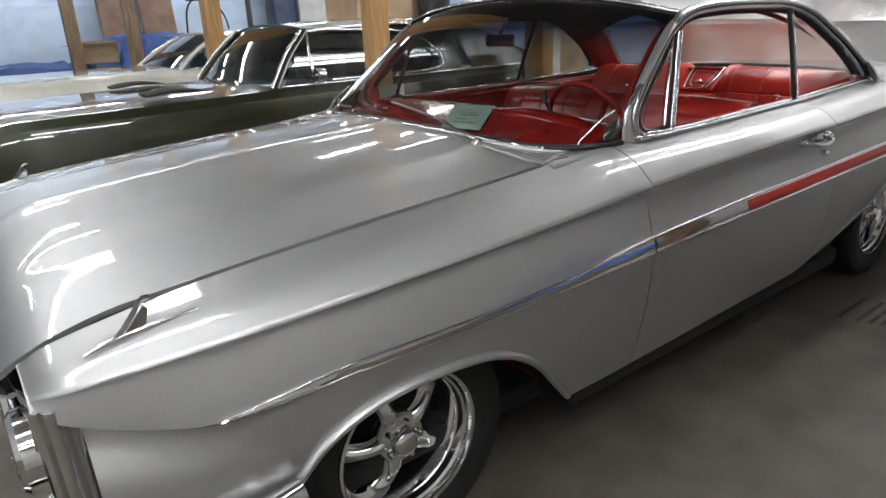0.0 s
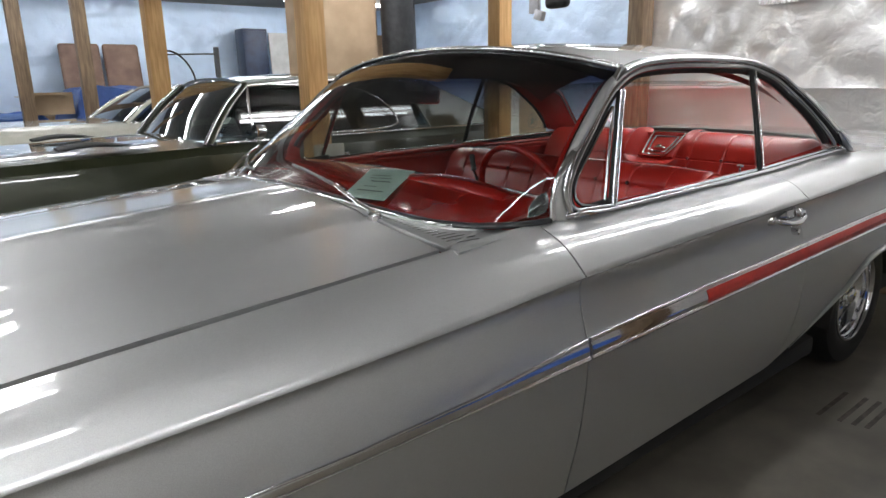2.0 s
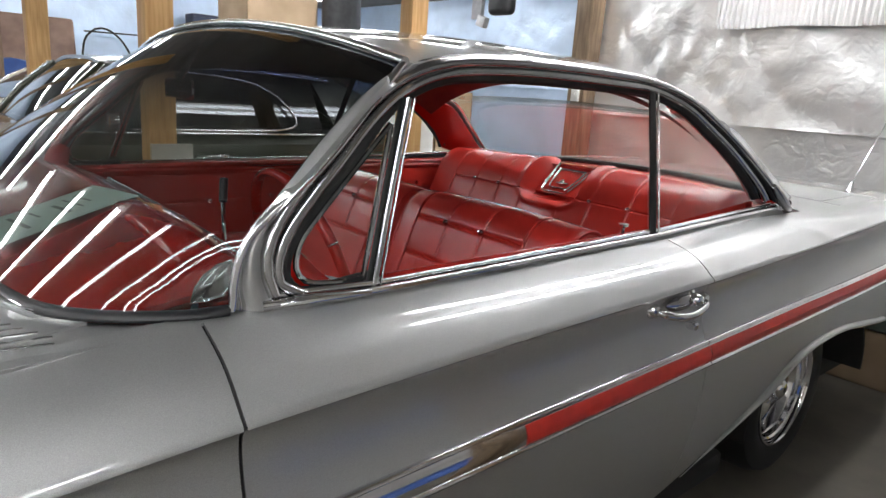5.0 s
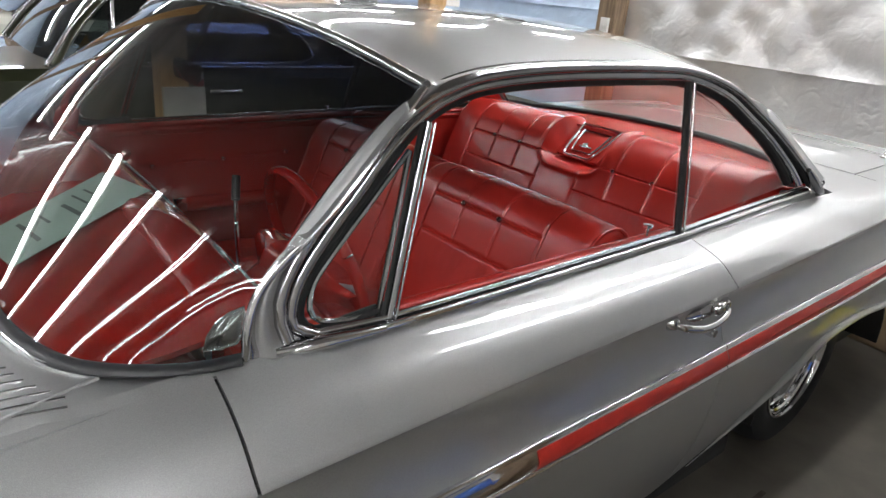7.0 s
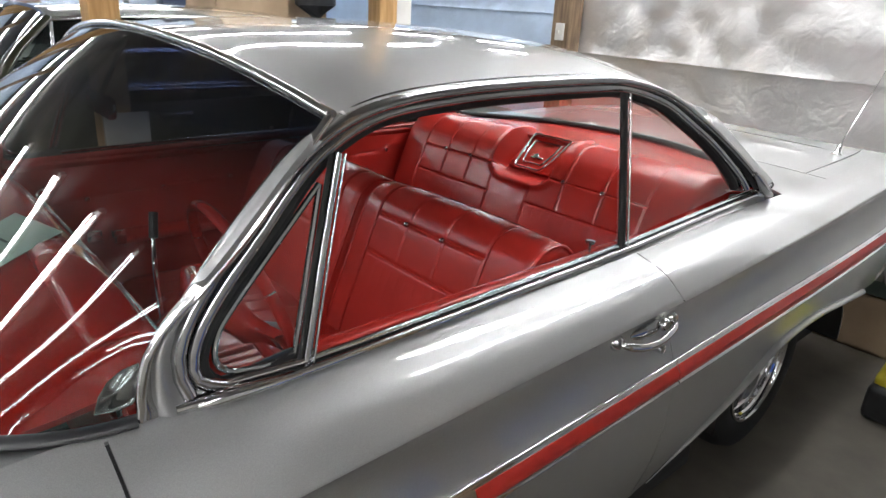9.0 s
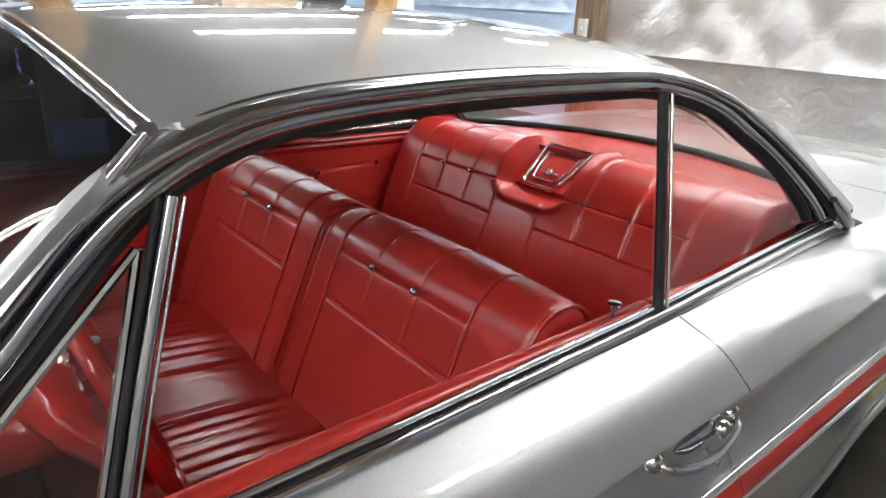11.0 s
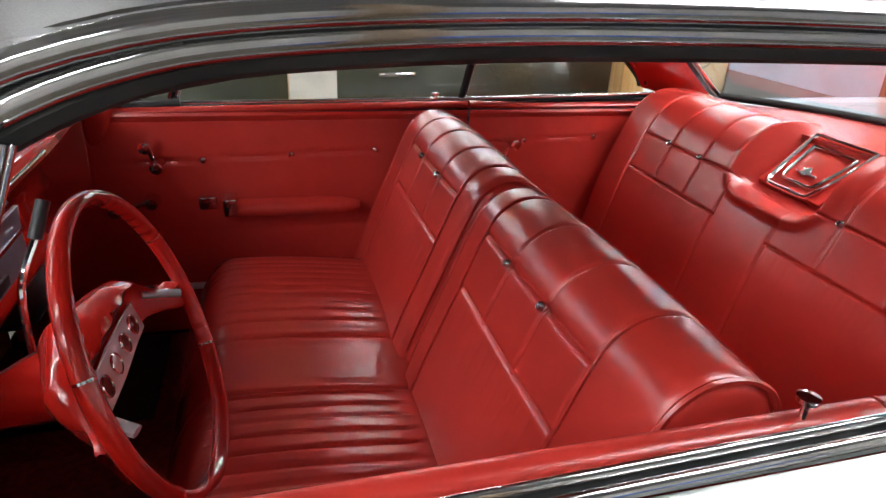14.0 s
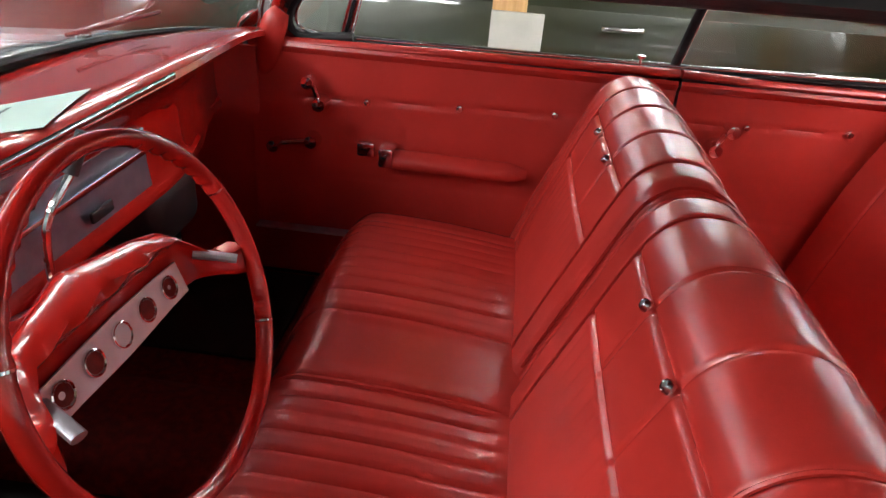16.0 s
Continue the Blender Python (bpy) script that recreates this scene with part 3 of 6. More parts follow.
for s in (-1, 1):
    for k in range(17):
        y = 0.475 + 0.0172 * k
        x1 = min(base_x_at(y) - 0.022, 0.548 + 0.13) - 0.0015 * k
        pts = [on_cowl(x, s * (y + 0.25 * (x - 0.56))) for x in np.linspace(0.566 + 0.001 * k, x1 - 0.004, 6)]
        part("vent_slot", sweep(pts, [(-0.0015, -0.001), (0.0015, -0.001), (0.0015, 0.0005), (-0.0015, 0.0005)]), SHADESTEEL, car)
    rim = [on_cowl(x, s * y) for x, y in [(0.551, y) for y in np.linspace(0.46, 0.765, 12)] + [(base_x_at(y) - 0.014, y) for y in np.linspace(0.735, 0.46, 14)]]
    part("vent_rim", sweep(rim, oval(0.0045, 0.0045, 8), closed=True), SILVER, car)
    # filler between cowl, fender and pillar
    fill = [[(x, s * -y, z) for y, z in ((0.805, lerp(x, [0.54, 0.82, 0.95], [0.997, 1.016, 1.018])), (0.786, lerp(x, [0.54, 0.82, 0.95], [1.0, 1.018, 1.022])))] for x in np.linspace(0.56, 0.95, 10)]
    part("cowl_side", sheet(fill, 0.006, inward=(0.8, 0, 0)), SILVER, car)

pane = np.array([[ws_point(v, t) for t in np.linspace(0.0, 1.0, 30)] for v in np.linspace(-1, 1, 96)])
for _ in range(5):  # even out the bend across the glass
    pane[1:-1] = 0.25 * pane[:-2] + 0.5 * pane[1:-1] + 0.25 * pane[2:]
part("windshield", sheet(pane.tolist()), WINDSHIELD, car, "curved windshield with a dark blue shade band").visible_shadow = False
edge = [ws_point(v, 0.0) for v in np.linspace(-1, 1, 120)]
part("windshield_gasket", sweep(np.array(edge) + np.array([-0.004, 0, 0.0]), oval(0.013, 0.008)), PLASTIC, car, "dark windshield gasket")
part("windshield_molding", sweep(np.array(edge) + np.array([-0.014, 0, 0.0]), oval(0.004, 0.005)), CHROME, car, "thin chrome windshield molding")
for s in (-1, 1):
    part("windshield_side_molding", sweep([ws_point(s, t) + np.array([0, s * 0.004, 0]) for t in np.linspace(0, 1, 24)], oval(0.007, 0.007)), CHROME, car, "polished pillar molding")
part("windshield_top_molding", sweep([ws_top(v) + np.array([0.0, 0, 0.004]) for v in np.linspace(-1.01, 1.01, 40)], oval(0.010, 0.008)), STAINLESS, car, "bright chrome header molding")

# side window line: drip rail outside, glass line inside
RAIL = [(0.941, 1.01), (0.92, 1.05), (0.916, 1.091), (0.924, 1.119), (0.944, 1.153), (0.971, 1.186), (1.007, 1.224), (1.054, 1.27), (1.144, 1.345), (1.23, 1.386), (1.35, 1.409), (1.565, 1.419), (1.859, 1.419), (2.048, 1.409), (2.225, 1.368), (2.343, 1.315), (2.456, 1.255), (2.58, 1.179), (2.677, 1.113), (2.722, 1.073)]
OPENING = [(0.985, 1.026), (0.962, 1.046), (0.959, 1.071), (0.971, 1.102), (0.996, 1.135), (1.044, 1.185), (1.094, 1.232), (1.157, 1.297), (1.208, 1.334), (1.285, 1.365), (1.383, 1.38), (1.604, 1.388), (1.974, 1.383), (2.062, 1.375), (2.198, 1.339), (2.315, 1.279), (2.412, 1.224), (2.491, 1.165), (2.544, 1.118), (2.561, 1.091)]


def side_y(z, inset=0.0, x=1.1):
    return -0.80 + lerp(x, [1.2, 2.0], [0.18, 0.30]) * (z - 1.03) + inset


def on_side(pts, n, inset=0.0):
    return [(x, side_y(z, inset, x), z) for x, z in smooth_curve(pts, n)]


for s in (-1, 1):
    rail = np.array(on_side(RAIL, 70))
    inner = np.array(on_side(OPENING, 70, 0.012))
    surround = [(0.32 * a + 0.68 * c, 0.32 * b + 0.68 * d) for (a, b), (c, d) in zip(RAIL, OPENING)]
    part("rail_channel", mirrored(sheet([[r + [0, 0.004, 0], r * 0.7 + i * 0.3 + [0, 0.016, 0], r * 0.4 + i * 0.6 + [0, 0.014, 0], i * 0.9 + r * 0.1 + [0, 0.010, 0], i + [0, 0.03, 0]] for r, i in zip(rail, inner)], 0.01, inward=(1.6, 0, 1.2)), s), SHADESTEEL, car, "grooved steel window channel")
    part("drip_rail", mirrored(sweep((rail * 0.85 + inner * 0.15 + np.array([0, -0.004, 0]))[1:], oval(0.010, 0.011, 16), up=(0, 1, 0)), s), SHADESTEEL, car, "rounded polished drip rail over the side windows, dark reflections in its colour")
    # black strip added in the groove to darken it and hide red reflections
    part("groove_shade", mirrored(sweep((rail * 0.62 + inner * 0.38 + np.array([0, -0.002, 0]))[20:], circle(0.006, 8), up=(0, 1, 0)), s), RUBBER, car, "thin black strip standing in for the shade in the rail's groove")
    part("window_molding", mirrored(sweep(on_side([(1.13, 1.029), (1.07, 1.024), (1.01, 1.018), *surround[1:]], 110, 0.010), oval(0.011, 0.011, 16), up=(0, 1, 0)), s), SHADESTEEL, car, "rounded polished window surround, dark reflections in its colour")
    part("weatherstrip", mirrored(sweep(on_side([(1.13, 1.037), (1.08, 1.033), (1.03, 1.028), *OPENING], 110, 0.020), circle(0.0125, 8), up=(0, 1, 0)), s), RUBBER, car, "black rubber weatherstrip")
    header = np.array([(x, side_y(z, 0.03, x), z) for x, z in smooth_curve([(1.23, 1.345), (1.30, 1.363), (1.39, 1.375), (1.604, 1.382), (1.974, 1.378), (2.06, 1.369)], 30)])
    part("header_seal", mirrored(sweep(header, oval(0.009, 0.012, 12), up=(0, 1, 0)), s), RUBBER, car, "broad black rubber seal under the roof rail")
    part("rail_foot", mirrored(sweep(smooth_curve([(2.63, -0.782, 1.130), (2.69, -0.786, 1.085), (2.735, -0.790, 1.058), (2.775, -0.792, 1.044)], 12), oval(0.020, 0.016, 14), scale=[0.5, 0.7, 0.85, 1, 1.05, 1.05, 1, 0.95, 0.85, 0.7, 0.45, 0.15]), s), SHADESTEEL, car, "rounded polished foot of the drip rail")
    # pillar skin between windshield edge and rail
    we = np.array([ws_point(-1, t) for t in np.linspace(0.0, 1, 40)])
    rl = np.array(on_side(RAIL[:10], 40))
    out = np.array([-0.35, -0.8, 0.3])
    part("pillar_molding", mirrored(sheet([[a + (b - a) * u + out * 0.009 * math.sin(math.pi * u / 0.3) for u in np.linspace(0, 0.3, 8)] for a, b in zip(we, rl)], 0.008, inward=(1.4, 0, 1.1)), s), STAINLESS, car, "rounded polished windshield pillar molding")
    part("windshield_pillar", mirrored(sheet([[a + (b - a) * u + out * 0.011 * math.sin(math.pi * (u - 0.3) / 0.7) for u in np.linspace(0.3, 1.0, 12)] for a, b in zip(we, rl)], 0.01, inward=(1.4, 0, 1.1)), s), SILVER, car, "silver windshield pillar edged in chrome")
    # belt molding
    belt = [(x, lerp(x, [0.91, 1.1, 1.4, 2.0, 2.74], [-0.805, -0.818, -0.816, -0.803, -0.775]), lerp(x, [0.91, 1.1, 1.4, 2.0, 2.74], [1.026, 1.024, 1.028, 1.036, 1.058])) for x in np.linspace(0.91, 2.74, 50)]
    part("belt_molding", mirrored(join(sweep(belt, oval(0.007, 0.008)), sweep(np.array(belt) + np.array([0, 0.018, 0.006]), oval(0.006, 0.007))), s), CHROME, car, "chrome belt molding below the windows")
    tip = [(0.925, -0.803, 1.020), (0.95, -0.810, 1.024), (0.99, -0.814, 1.026), (1.04, -0.817, 1.025), (1.09, -0.818, 1.024)]
    part("belt_tip", mirrored(sweep(smooth_curve(tip, 14), oval(0.012, 0.011, 12), scale=[0.25, 0.6, 0.85, 1, 1.05, 1.05, 1, 0.95, 0.9, 0.85, 0.8, 0.75, 0.7, 0.65]), s), CHROME, car, "chrome tip of the belt molding")
    ledge = [[(b[0], key("top", b[0])[0] + 0.004, key("top", b[0])[1] - 0.002), (b[0], b[1] + 0.004, b[2] - 0.006)] for b in belt]
    part("belt_ledge", mirrored(sheet(ledge, 0.005, inward=(1.6, 0, 0.5)), s), SILVER, car)
    part("belt_channel", mirrored(sheet([[np.array(b) + [0, 0.002, 0.0], np.array(b) + [0, 0.026, 0.002]] for b in belt], 0.006, inward=(1.6, 0, 0.5)), s), RUBBER, car, "dark window channel")
    # rear post, vent window
    bp = np.array([(1.955, -0.792, 1.035), (1.981, -0.75, 1.202), (2.017, -0.696, 1.38)])
    part("window_post", mirrored(join(sweep(smooth_curve(bp, 12), oval(0.012, 0.008, 12), up=(0, 1, 0))), s), RUBBER, car, "slim dark window post")
    part("window_post_molding", mirrored(sweep(smooth_curve(bp + np.array([0.014, -0.008, 0]), 12), oval(0.003, 0.003), up=(0, 1, 0)), s), STAINLESS, car)
    vp = [(1.108, -0.802, 1.021), (1.156, -0.772, 1.179), (1.206, -0.741, 1.331)]
    vent = part("vent_window", mirrored(sweep(smooth_curve(vp, 12), oval(0.007, 0.007), up=(0, 1, 0)), s), SHADESTEEL, car, "hinged vent window in a chrome frame")
    part("vent_molding", mirrored(sweep(smooth_curve(np.array(vp) + np.array([0.009, -0.006, 0]), 12), oval(0.002, 0.003), up=(0, 1, 0)), s), SHADESTEEL, vent)
    part("vent_seal", mirrored(sweep(smooth_curve(np.array(vp) + np.array([-0.011, 0.002, 0]), 12), oval(0.004, 0.005), up=(0, 1, 0)), s), RUBBER, vent)
    lo = on_side([(1.043, 1.037), (1.001, 1.043), (0.982, 1.057), (0.978, 1.075), (0.985, 1.099), (1.005, 1.126), (1.086, 1.205), (1.172, 1.287)], 30, 0.014)
    frame_path = lo + [(1.099 + 0.074 * t, side_y(1.041 + 0.246 * t, 0.014), 1.041 + 0.246 * t) for t in np.linspace(1, 0, 12)] + [(1.07, side_y(1.037, 0.014), 1.037)]
    part("vent_frame", mirrored(sweep(frame_path, circle(0.005, 8), up=(0, 1, 0), closed=True), s), SHADESTEEL, vent, "polished vent window frame")
    part("vent_glass", mirrored(([*map(tuple, lo), (1.1, side_y(1.04, 0.014), 1.04)], [tuple(range(len(lo) + 1))]), s), GLASS, vent, smooth=False).visible_shadow = False
    q = on_side([(2.028, 1.376), (2.063, 1.375), (2.198, 1.339), (2.315, 1.279), (2.412, 1.224), (2.491, 1.165), (2.544, 1.118), (2.561, 1.086)], 20, 0.02)
    part("quarter_glass", mirrored(([*map(tuple, q), (1.955, side_y(1.045, 0.02, 2.0), 1.045)], [tuple(range(len(q) + 1))]), s), GLASS, car, "raised rear quarter window glass", smooth=False).visible_shadow = False

# roof skin, rear pillars and rear window
def roof_edge(x):
    r = smooth_curve(RAIL, 160)
    k = r[:, 0] >= 1.16
    z = lerp(x, r[k, 0], r[k, 1])
    xf, zf = RAIL[9]
    if x < xf:
        return lerp(x, [1.188, xf], [-0.742, side_y(zf) - 0.001]), lerp(x, [1.188, xf], [1.390, zf + 0.004])
    return side_y(min(z, 1.42), 0.0, x), z + 0.004


ROOF_MID = table([(1.10, 1.462), (1.15, 1.466), (1.4, 1.487), (1.7, 1.496), (2.0, 1.486), (2.2, 1.468), (2.42, 1.428), (2.5, 1.41)])
ROOF_END = 2.42


def roof_point(x, v):
    ye, ze = roof_edge(x)
    zc = ROOF_MID(x)
    shape = 1 - abs(v) ** lerp(x, [1.2, 1.6, 2.2], [2.2, 2.3, 2.6])
    return (x + 0.012 * (1 - abs(v)) * (-1 if x < 1.25 else 0) - 0.03 * (1 - x / 1.4 if x < 1.4 else 0) * (1 - v * v), ye * -v, ze + (zc - ze) * shape)


part("roof", sheet([[roof_point(x, v) for v in np.linspace(-1, 1, 81)] for x in np.linspace(1.188, ROOF_END, 44)], 0.012, inward=(1.7, 0, 1.0)), SILVER, car, "smooth silver bubble-shaped roof")


EDGE_0 = roof_point(ROOF_END, -0.86)
BACK_Y = table([(0, EDGE_0[1] if EDGE_0[1] < 0 else -EDGE_0[1]), (0.3, -0.645), (0.6, -0.69), (1, -0.745)])
BACK_Z = table([(0, EDGE_0[2]), (0.25, 1.298), (0.5, 1.222), (0.75, 1.138), (1.0, 1.055)])


def back_edge(t):
    """Inner edge of the near rear pillar, from the roof (0) to the deck (1)."""
    return np.array([ROOF_END + 0.44 * t, BACK_Y(t), BACK_Z(t)])


for s in (-1, 1):
    rl = [np.array((x, side_y(z, 0.0, x), z)) for x, z in smooth_curve([(x, z) for x, z in smooth_curve(RAIL, 200) if x >= ROOF_END], 24)]
    rl[0] = np.array((ROOF_END, roof_edge(ROOF_END)[0], roof_edge(ROOF_END)[1]))
    strip = []
    for a, t in zip(rl, np.linspace(0, 1, 24)):
        b = back_edge(t)
        d = b - a
        out = np.array([0.35, -0.3, 0.8]) * 0.30 * np.linalg.norm(d)
        strip.append([a + d * u + out * math.sin(math.pi * u) * (1 - 0.5 * u) * 0.8 for u in np.linspace(0, 1, 8)])
    part("rear_pillar", mirrored(sheet(strip, 0.012, inward=(2.2, 0, 1.0)), s), SILVER, car, "slim silver rear roof pillar")
    part("rear_window_molding", mirrored(sweep([back_edge(t) for t in np.linspace(0, 1, 20)], oval(0.009, 0.007)), s), STAINLESS, car, "polished rear window molding")
    part("pillar_shoe", mirrored(box(2.69, 2.76, -0.79, -0.755, 1.045, 1.085, 0.01), s), CHROME, car, "chrome pillar foot")


def back_glass(v, t):
    e = back_edge(t)
    bow = 1 - v * v
    return np.array([e[0] + bow * lerp(t, [0, 1], [0.02, 0.29]), e[1] * -v, e[2] + bow * lerp(t, [0, 0.5, 1], [0.018, 0.03, 0.01])])


part("rear_window", sheet([[back_glass(v, t) for t in np.linspace(0, 1, 16)] for v in np.linspace(-1, 1, 40)]), GLASS, car, "large wrap-around rear window").visible_shadow = False
part("rear_window_seal", sweep([back_glass(v, 1.0) for v in np.linspace(-1, 1, 40)], oval(0.014, 0.012)), RUBBER, car, "dark rubber rear window seal")

# rear deck
def deck_point(x, v):
    yt, zt = key("top", x)
    return (x, -yt * v, zt + 0.02 * (1 - v * v) * (1 if x < 3.9 else 0.6))


def deck_front(v):
    return back_glass(v, 1.0)[0] + 0.01


part("tulip_panel", sheet([[(deck_front(v) + (3.30 - deck_front(v)) * t, deck_point(deck_front(v) + (3.30 - deck_front(v)) * t, v)[1], deck_point(deck_front(v) + (3.30 - deck_front(v)) * t, v)[2]) for t in np.linspace(0, 1, 8)] for v in np.linspace(-1, 1, 40)], 0.01, inward=(3, 0, 0)), SILVER, car, "silver panel behind the rear window")
part("trunk_lid", sheet([[deck_point(x, v) for v in np.linspace(-0.90, 0.90, 30)] for x in np.linspace(3.306, 4.17, 20)], 0.01, inward=(3.7, 0, 0)), SILVER, car, "silver trunk lid")
for s in (-1, 1):
    part("deck_side", sheet([[deck_point(x, s * v) for v in np.linspace(0.907, 1, 4)] for x in np.linspace(3.306, 4.19, 20)], 0.01, inward=(3.7, 0, 0)), SILVER, car)
tail = [[(4.19 + 0.02 * math.sin(math.pi * t), -key("crease", 4.2)[0] * v * (1 - 0.04 * t), 0.42 + 0.58 * t) for t in np.linspace(0, 1, 8)] for v in np.linspace(-1, 1, 12)]
part("tail_panel", sheet(tail, 0.01, inward=(3, 0, 0.6)), SILVER, car, "silver tail panel")
part("rear_bumper", sweep(smooth_curve([(4.12, -0.90, 0.5), (4.2, -0.88, 0.5), (4.3, -0.8, 0.5), (4.36, -0.4, 0.5), (4.37, 0, 0.5), (4.36, 0.4, 0.5), (4.3, 0.8, 0.5), (4.2, 0.88, 0.5), (4.12, 0.90, 0.5)], 50), oval(0.035, 0.075, 14)), CHROME, car, "chrome rear bumper")
for s in (-1, 1):
    for yy in (0.35, 0.52, 0.69):
        part("tail_lamp", lathe([(0, 0.02), (0.05, 0.012), (0.06, 0)], (4.205, s * yy, 0.74), (1, 0, 0), 18), REDPAINT, car, "round red tail lamp")
ant = np.array([3.84, -0.615, 1.02])
an = part("antenna", join(tube([ant, ant + [0.02, -0.004, 0.06], ant + [0.32, -0.04, 0.46]], 0.0019, 6)), CHROME, car, "slender chrome radio antenna")
part("antenna_base", lathe([(0.026, -0.005), (0.026, 0.008), (0.014, 0.02), (0.011, 0.045), (0.006, 0.055), (0, 0.056)], ant, (0.3, -0.05, 1), 16), CHROME, an)

# side trim: chrome spear from the front wheel back, red insert from the door on
def trim_line(x):
    return lerp(x, [-0.48, -0.2, 0.18, 0.476, 0.8, 1.34, 2.57, 4.15], [0.706, 0.724, 0.723, 0.731, 0.747, 0.763, 0.787, 0.800])


def trim_half(x):
    return lerp(x, [-0.48, -0.3, 0.18, 0.476, 0.8, 1.34, 2.57, 4.15], [0.002, 0.012, 0.011, 0.014, 0.0235, 0.027, 0.029, 0.029])


def skin_y(x, z):
    row = np.array(side_row(x))
    return lerp(z, row[:, 2], row[:, 1])


def trim_strip(x0, x1, lo, hi, proud, n=60):
    rows = []
    for x in np.linspace(x0, x1, n):
        c, h = trim_line(x), trim_half(x)
        zs = [c + h * (lo + (hi - lo) * t) for t in (0, 0.06, 0.5, 0.94, 1)]
        pr = [0, proud * 0.8, proud, proud * 0.8, 0]
        rows.append([(x, skin_y(x, z) - p - 0.001, z) for z, p in zip(zs, pr)])
    return sheet(rows)


for s in (-1, 1):
    for x0, x1 in ((-0.48, DOOR0 - 0.005), (DOOR0 + 0.005, DOOR1 - 0.002), (DOOR1 + 0.002, 4.15)):
        part("side_molding", mirrored(trim_strip(x0, x1, -1.0, 1.0, 0.007), s), CHROME, car, "polished chrome side molding")
        for q in (-1, 1):
            lip = [(x, skin_y(x, trim_line(x) + q * trim_half(x)) - 0.005, trim_line(x) + q * trim_half(x) * 0.9) for x in np.linspace(x0, x1, 50)]
            part("molding_lip", mirrored(sweep(lip, oval(0.007, 0.006, 10), scale=[min(1, trim_half(x) / 0.02) for x in np.linspace(x0, x1, 50)]), s), CHROME, car)
    part("molding_insert", mirrored(trim_strip(1.335, DOOR1 - 0.002, -0.70, 0.70, 0.009), s), REDTRIM, car, "red side molding insert")
    part("molding_insert", mirrored(trim_strip(DOOR1 + 0.002, 3.95, -0.70, 0.70, 0.009), s), REDTRIM, car, "red side molding insert")
    part("side_emblem", mirrored(box(3.86, 3.99, -0.962, -0.94, 0.785, 0.812, 0.006), s), CHROME, car, "small chrome quarter emblem")
    # fender ornament: a raked blade on a long spear
    oy = -0.842
    blade = [(-0.622, oy, 0.886), (-0.600, oy, 0.892), (-0.572, oy, 0.922), (-0.552, oy, 0.948), (-0.538, oy, 0.950)]
    orn = part("fender_ornament", mirrored(sweep(smooth_curve(blade, 12), [(-0.005, 0), (0, -0.007), (0.005, 0), (0, 0.007)], up=(0, 1, 0)), s), CHROME, car, "chrome fin-shaped fender ornament", sharp=25)
    web = [(-0.590, oy, 0.891), (-0.551, oy, 0.934), (-0.543, oy, 0.930), (-0.552, oy, 0.896)]
    v = [(x, y - 0.002, z) for x, y, z in web] + [(x, y + 0.002, z) for x, y, z in web]
    part("web", mirrored((v, [(0, 1, 2, 3), (7, 6, 5, 4)] + [(i, (i + 1) % 4, 4 + (i + 1) % 4, 4 + i) for i in range(4)]), s), STAINLESS, orn, smooth=False)
    spear = [(-0.66, oy - 0.006, 0.874), (-0.62, oy, 0.884), (-0.56, oy, 0.892), (-0.50, oy, 0.897), (-0.44, oy, 0.902)]
    part("spear", mirrored(sweep(smooth_curve(spear, 14), oval(0.006, 0.006, 10), scale=[0.5, 0.8, 1, 1.1, 1.1, 1.1, 1, 1, 0.9, 0.8, 0.6, 0.5, 0.35, 0.15]), s), CHROME, orn)

# nose: grille, headlamps, bumper
lip = []
for v in np.linspace(-0.985, 0.985, 41):
    p = np.array(hood_point(-0.80, v))
    lip.append([p + np.array((0.002, 0, -0.004)), p + np.array((-0.006, 0, -0.016)), p + np.array((-0.004, 0, -0.032)), p + np.array((0.02, 0, -0.045))])
part("hood_lip", sheet(lip, 0.006, inward=(0, 0, 0.5)), SILVER, car, "rolled silver front lip of the hood")
part("grille_header", sweep([(-0.785 + 0.05 * (abs(y) / 0.8) ** 4, y, 0.772 + 0.02 * (1 - (y / 0.8) ** 2)) for y in np.linspace(-0.80, 0.80, 31)], oval(0.016, 0.014, 14)), CHROME, car, "chrome header bar over the headlamps")
part("grille_panel", box(-0.72, -0.69, -0.80, 0.80, 0.5, 0.80, 0.01), DARK, car, "dark grille opening")
for k in range(6):
    part("grille_bar", sweep([(-0.79 + 0.02 * abs(y), y, 0.55 + 0.045 * k) for y in np.linspace(-0.70, 0.70, 9)], oval(0.008, 0.006)), CHROME, car)
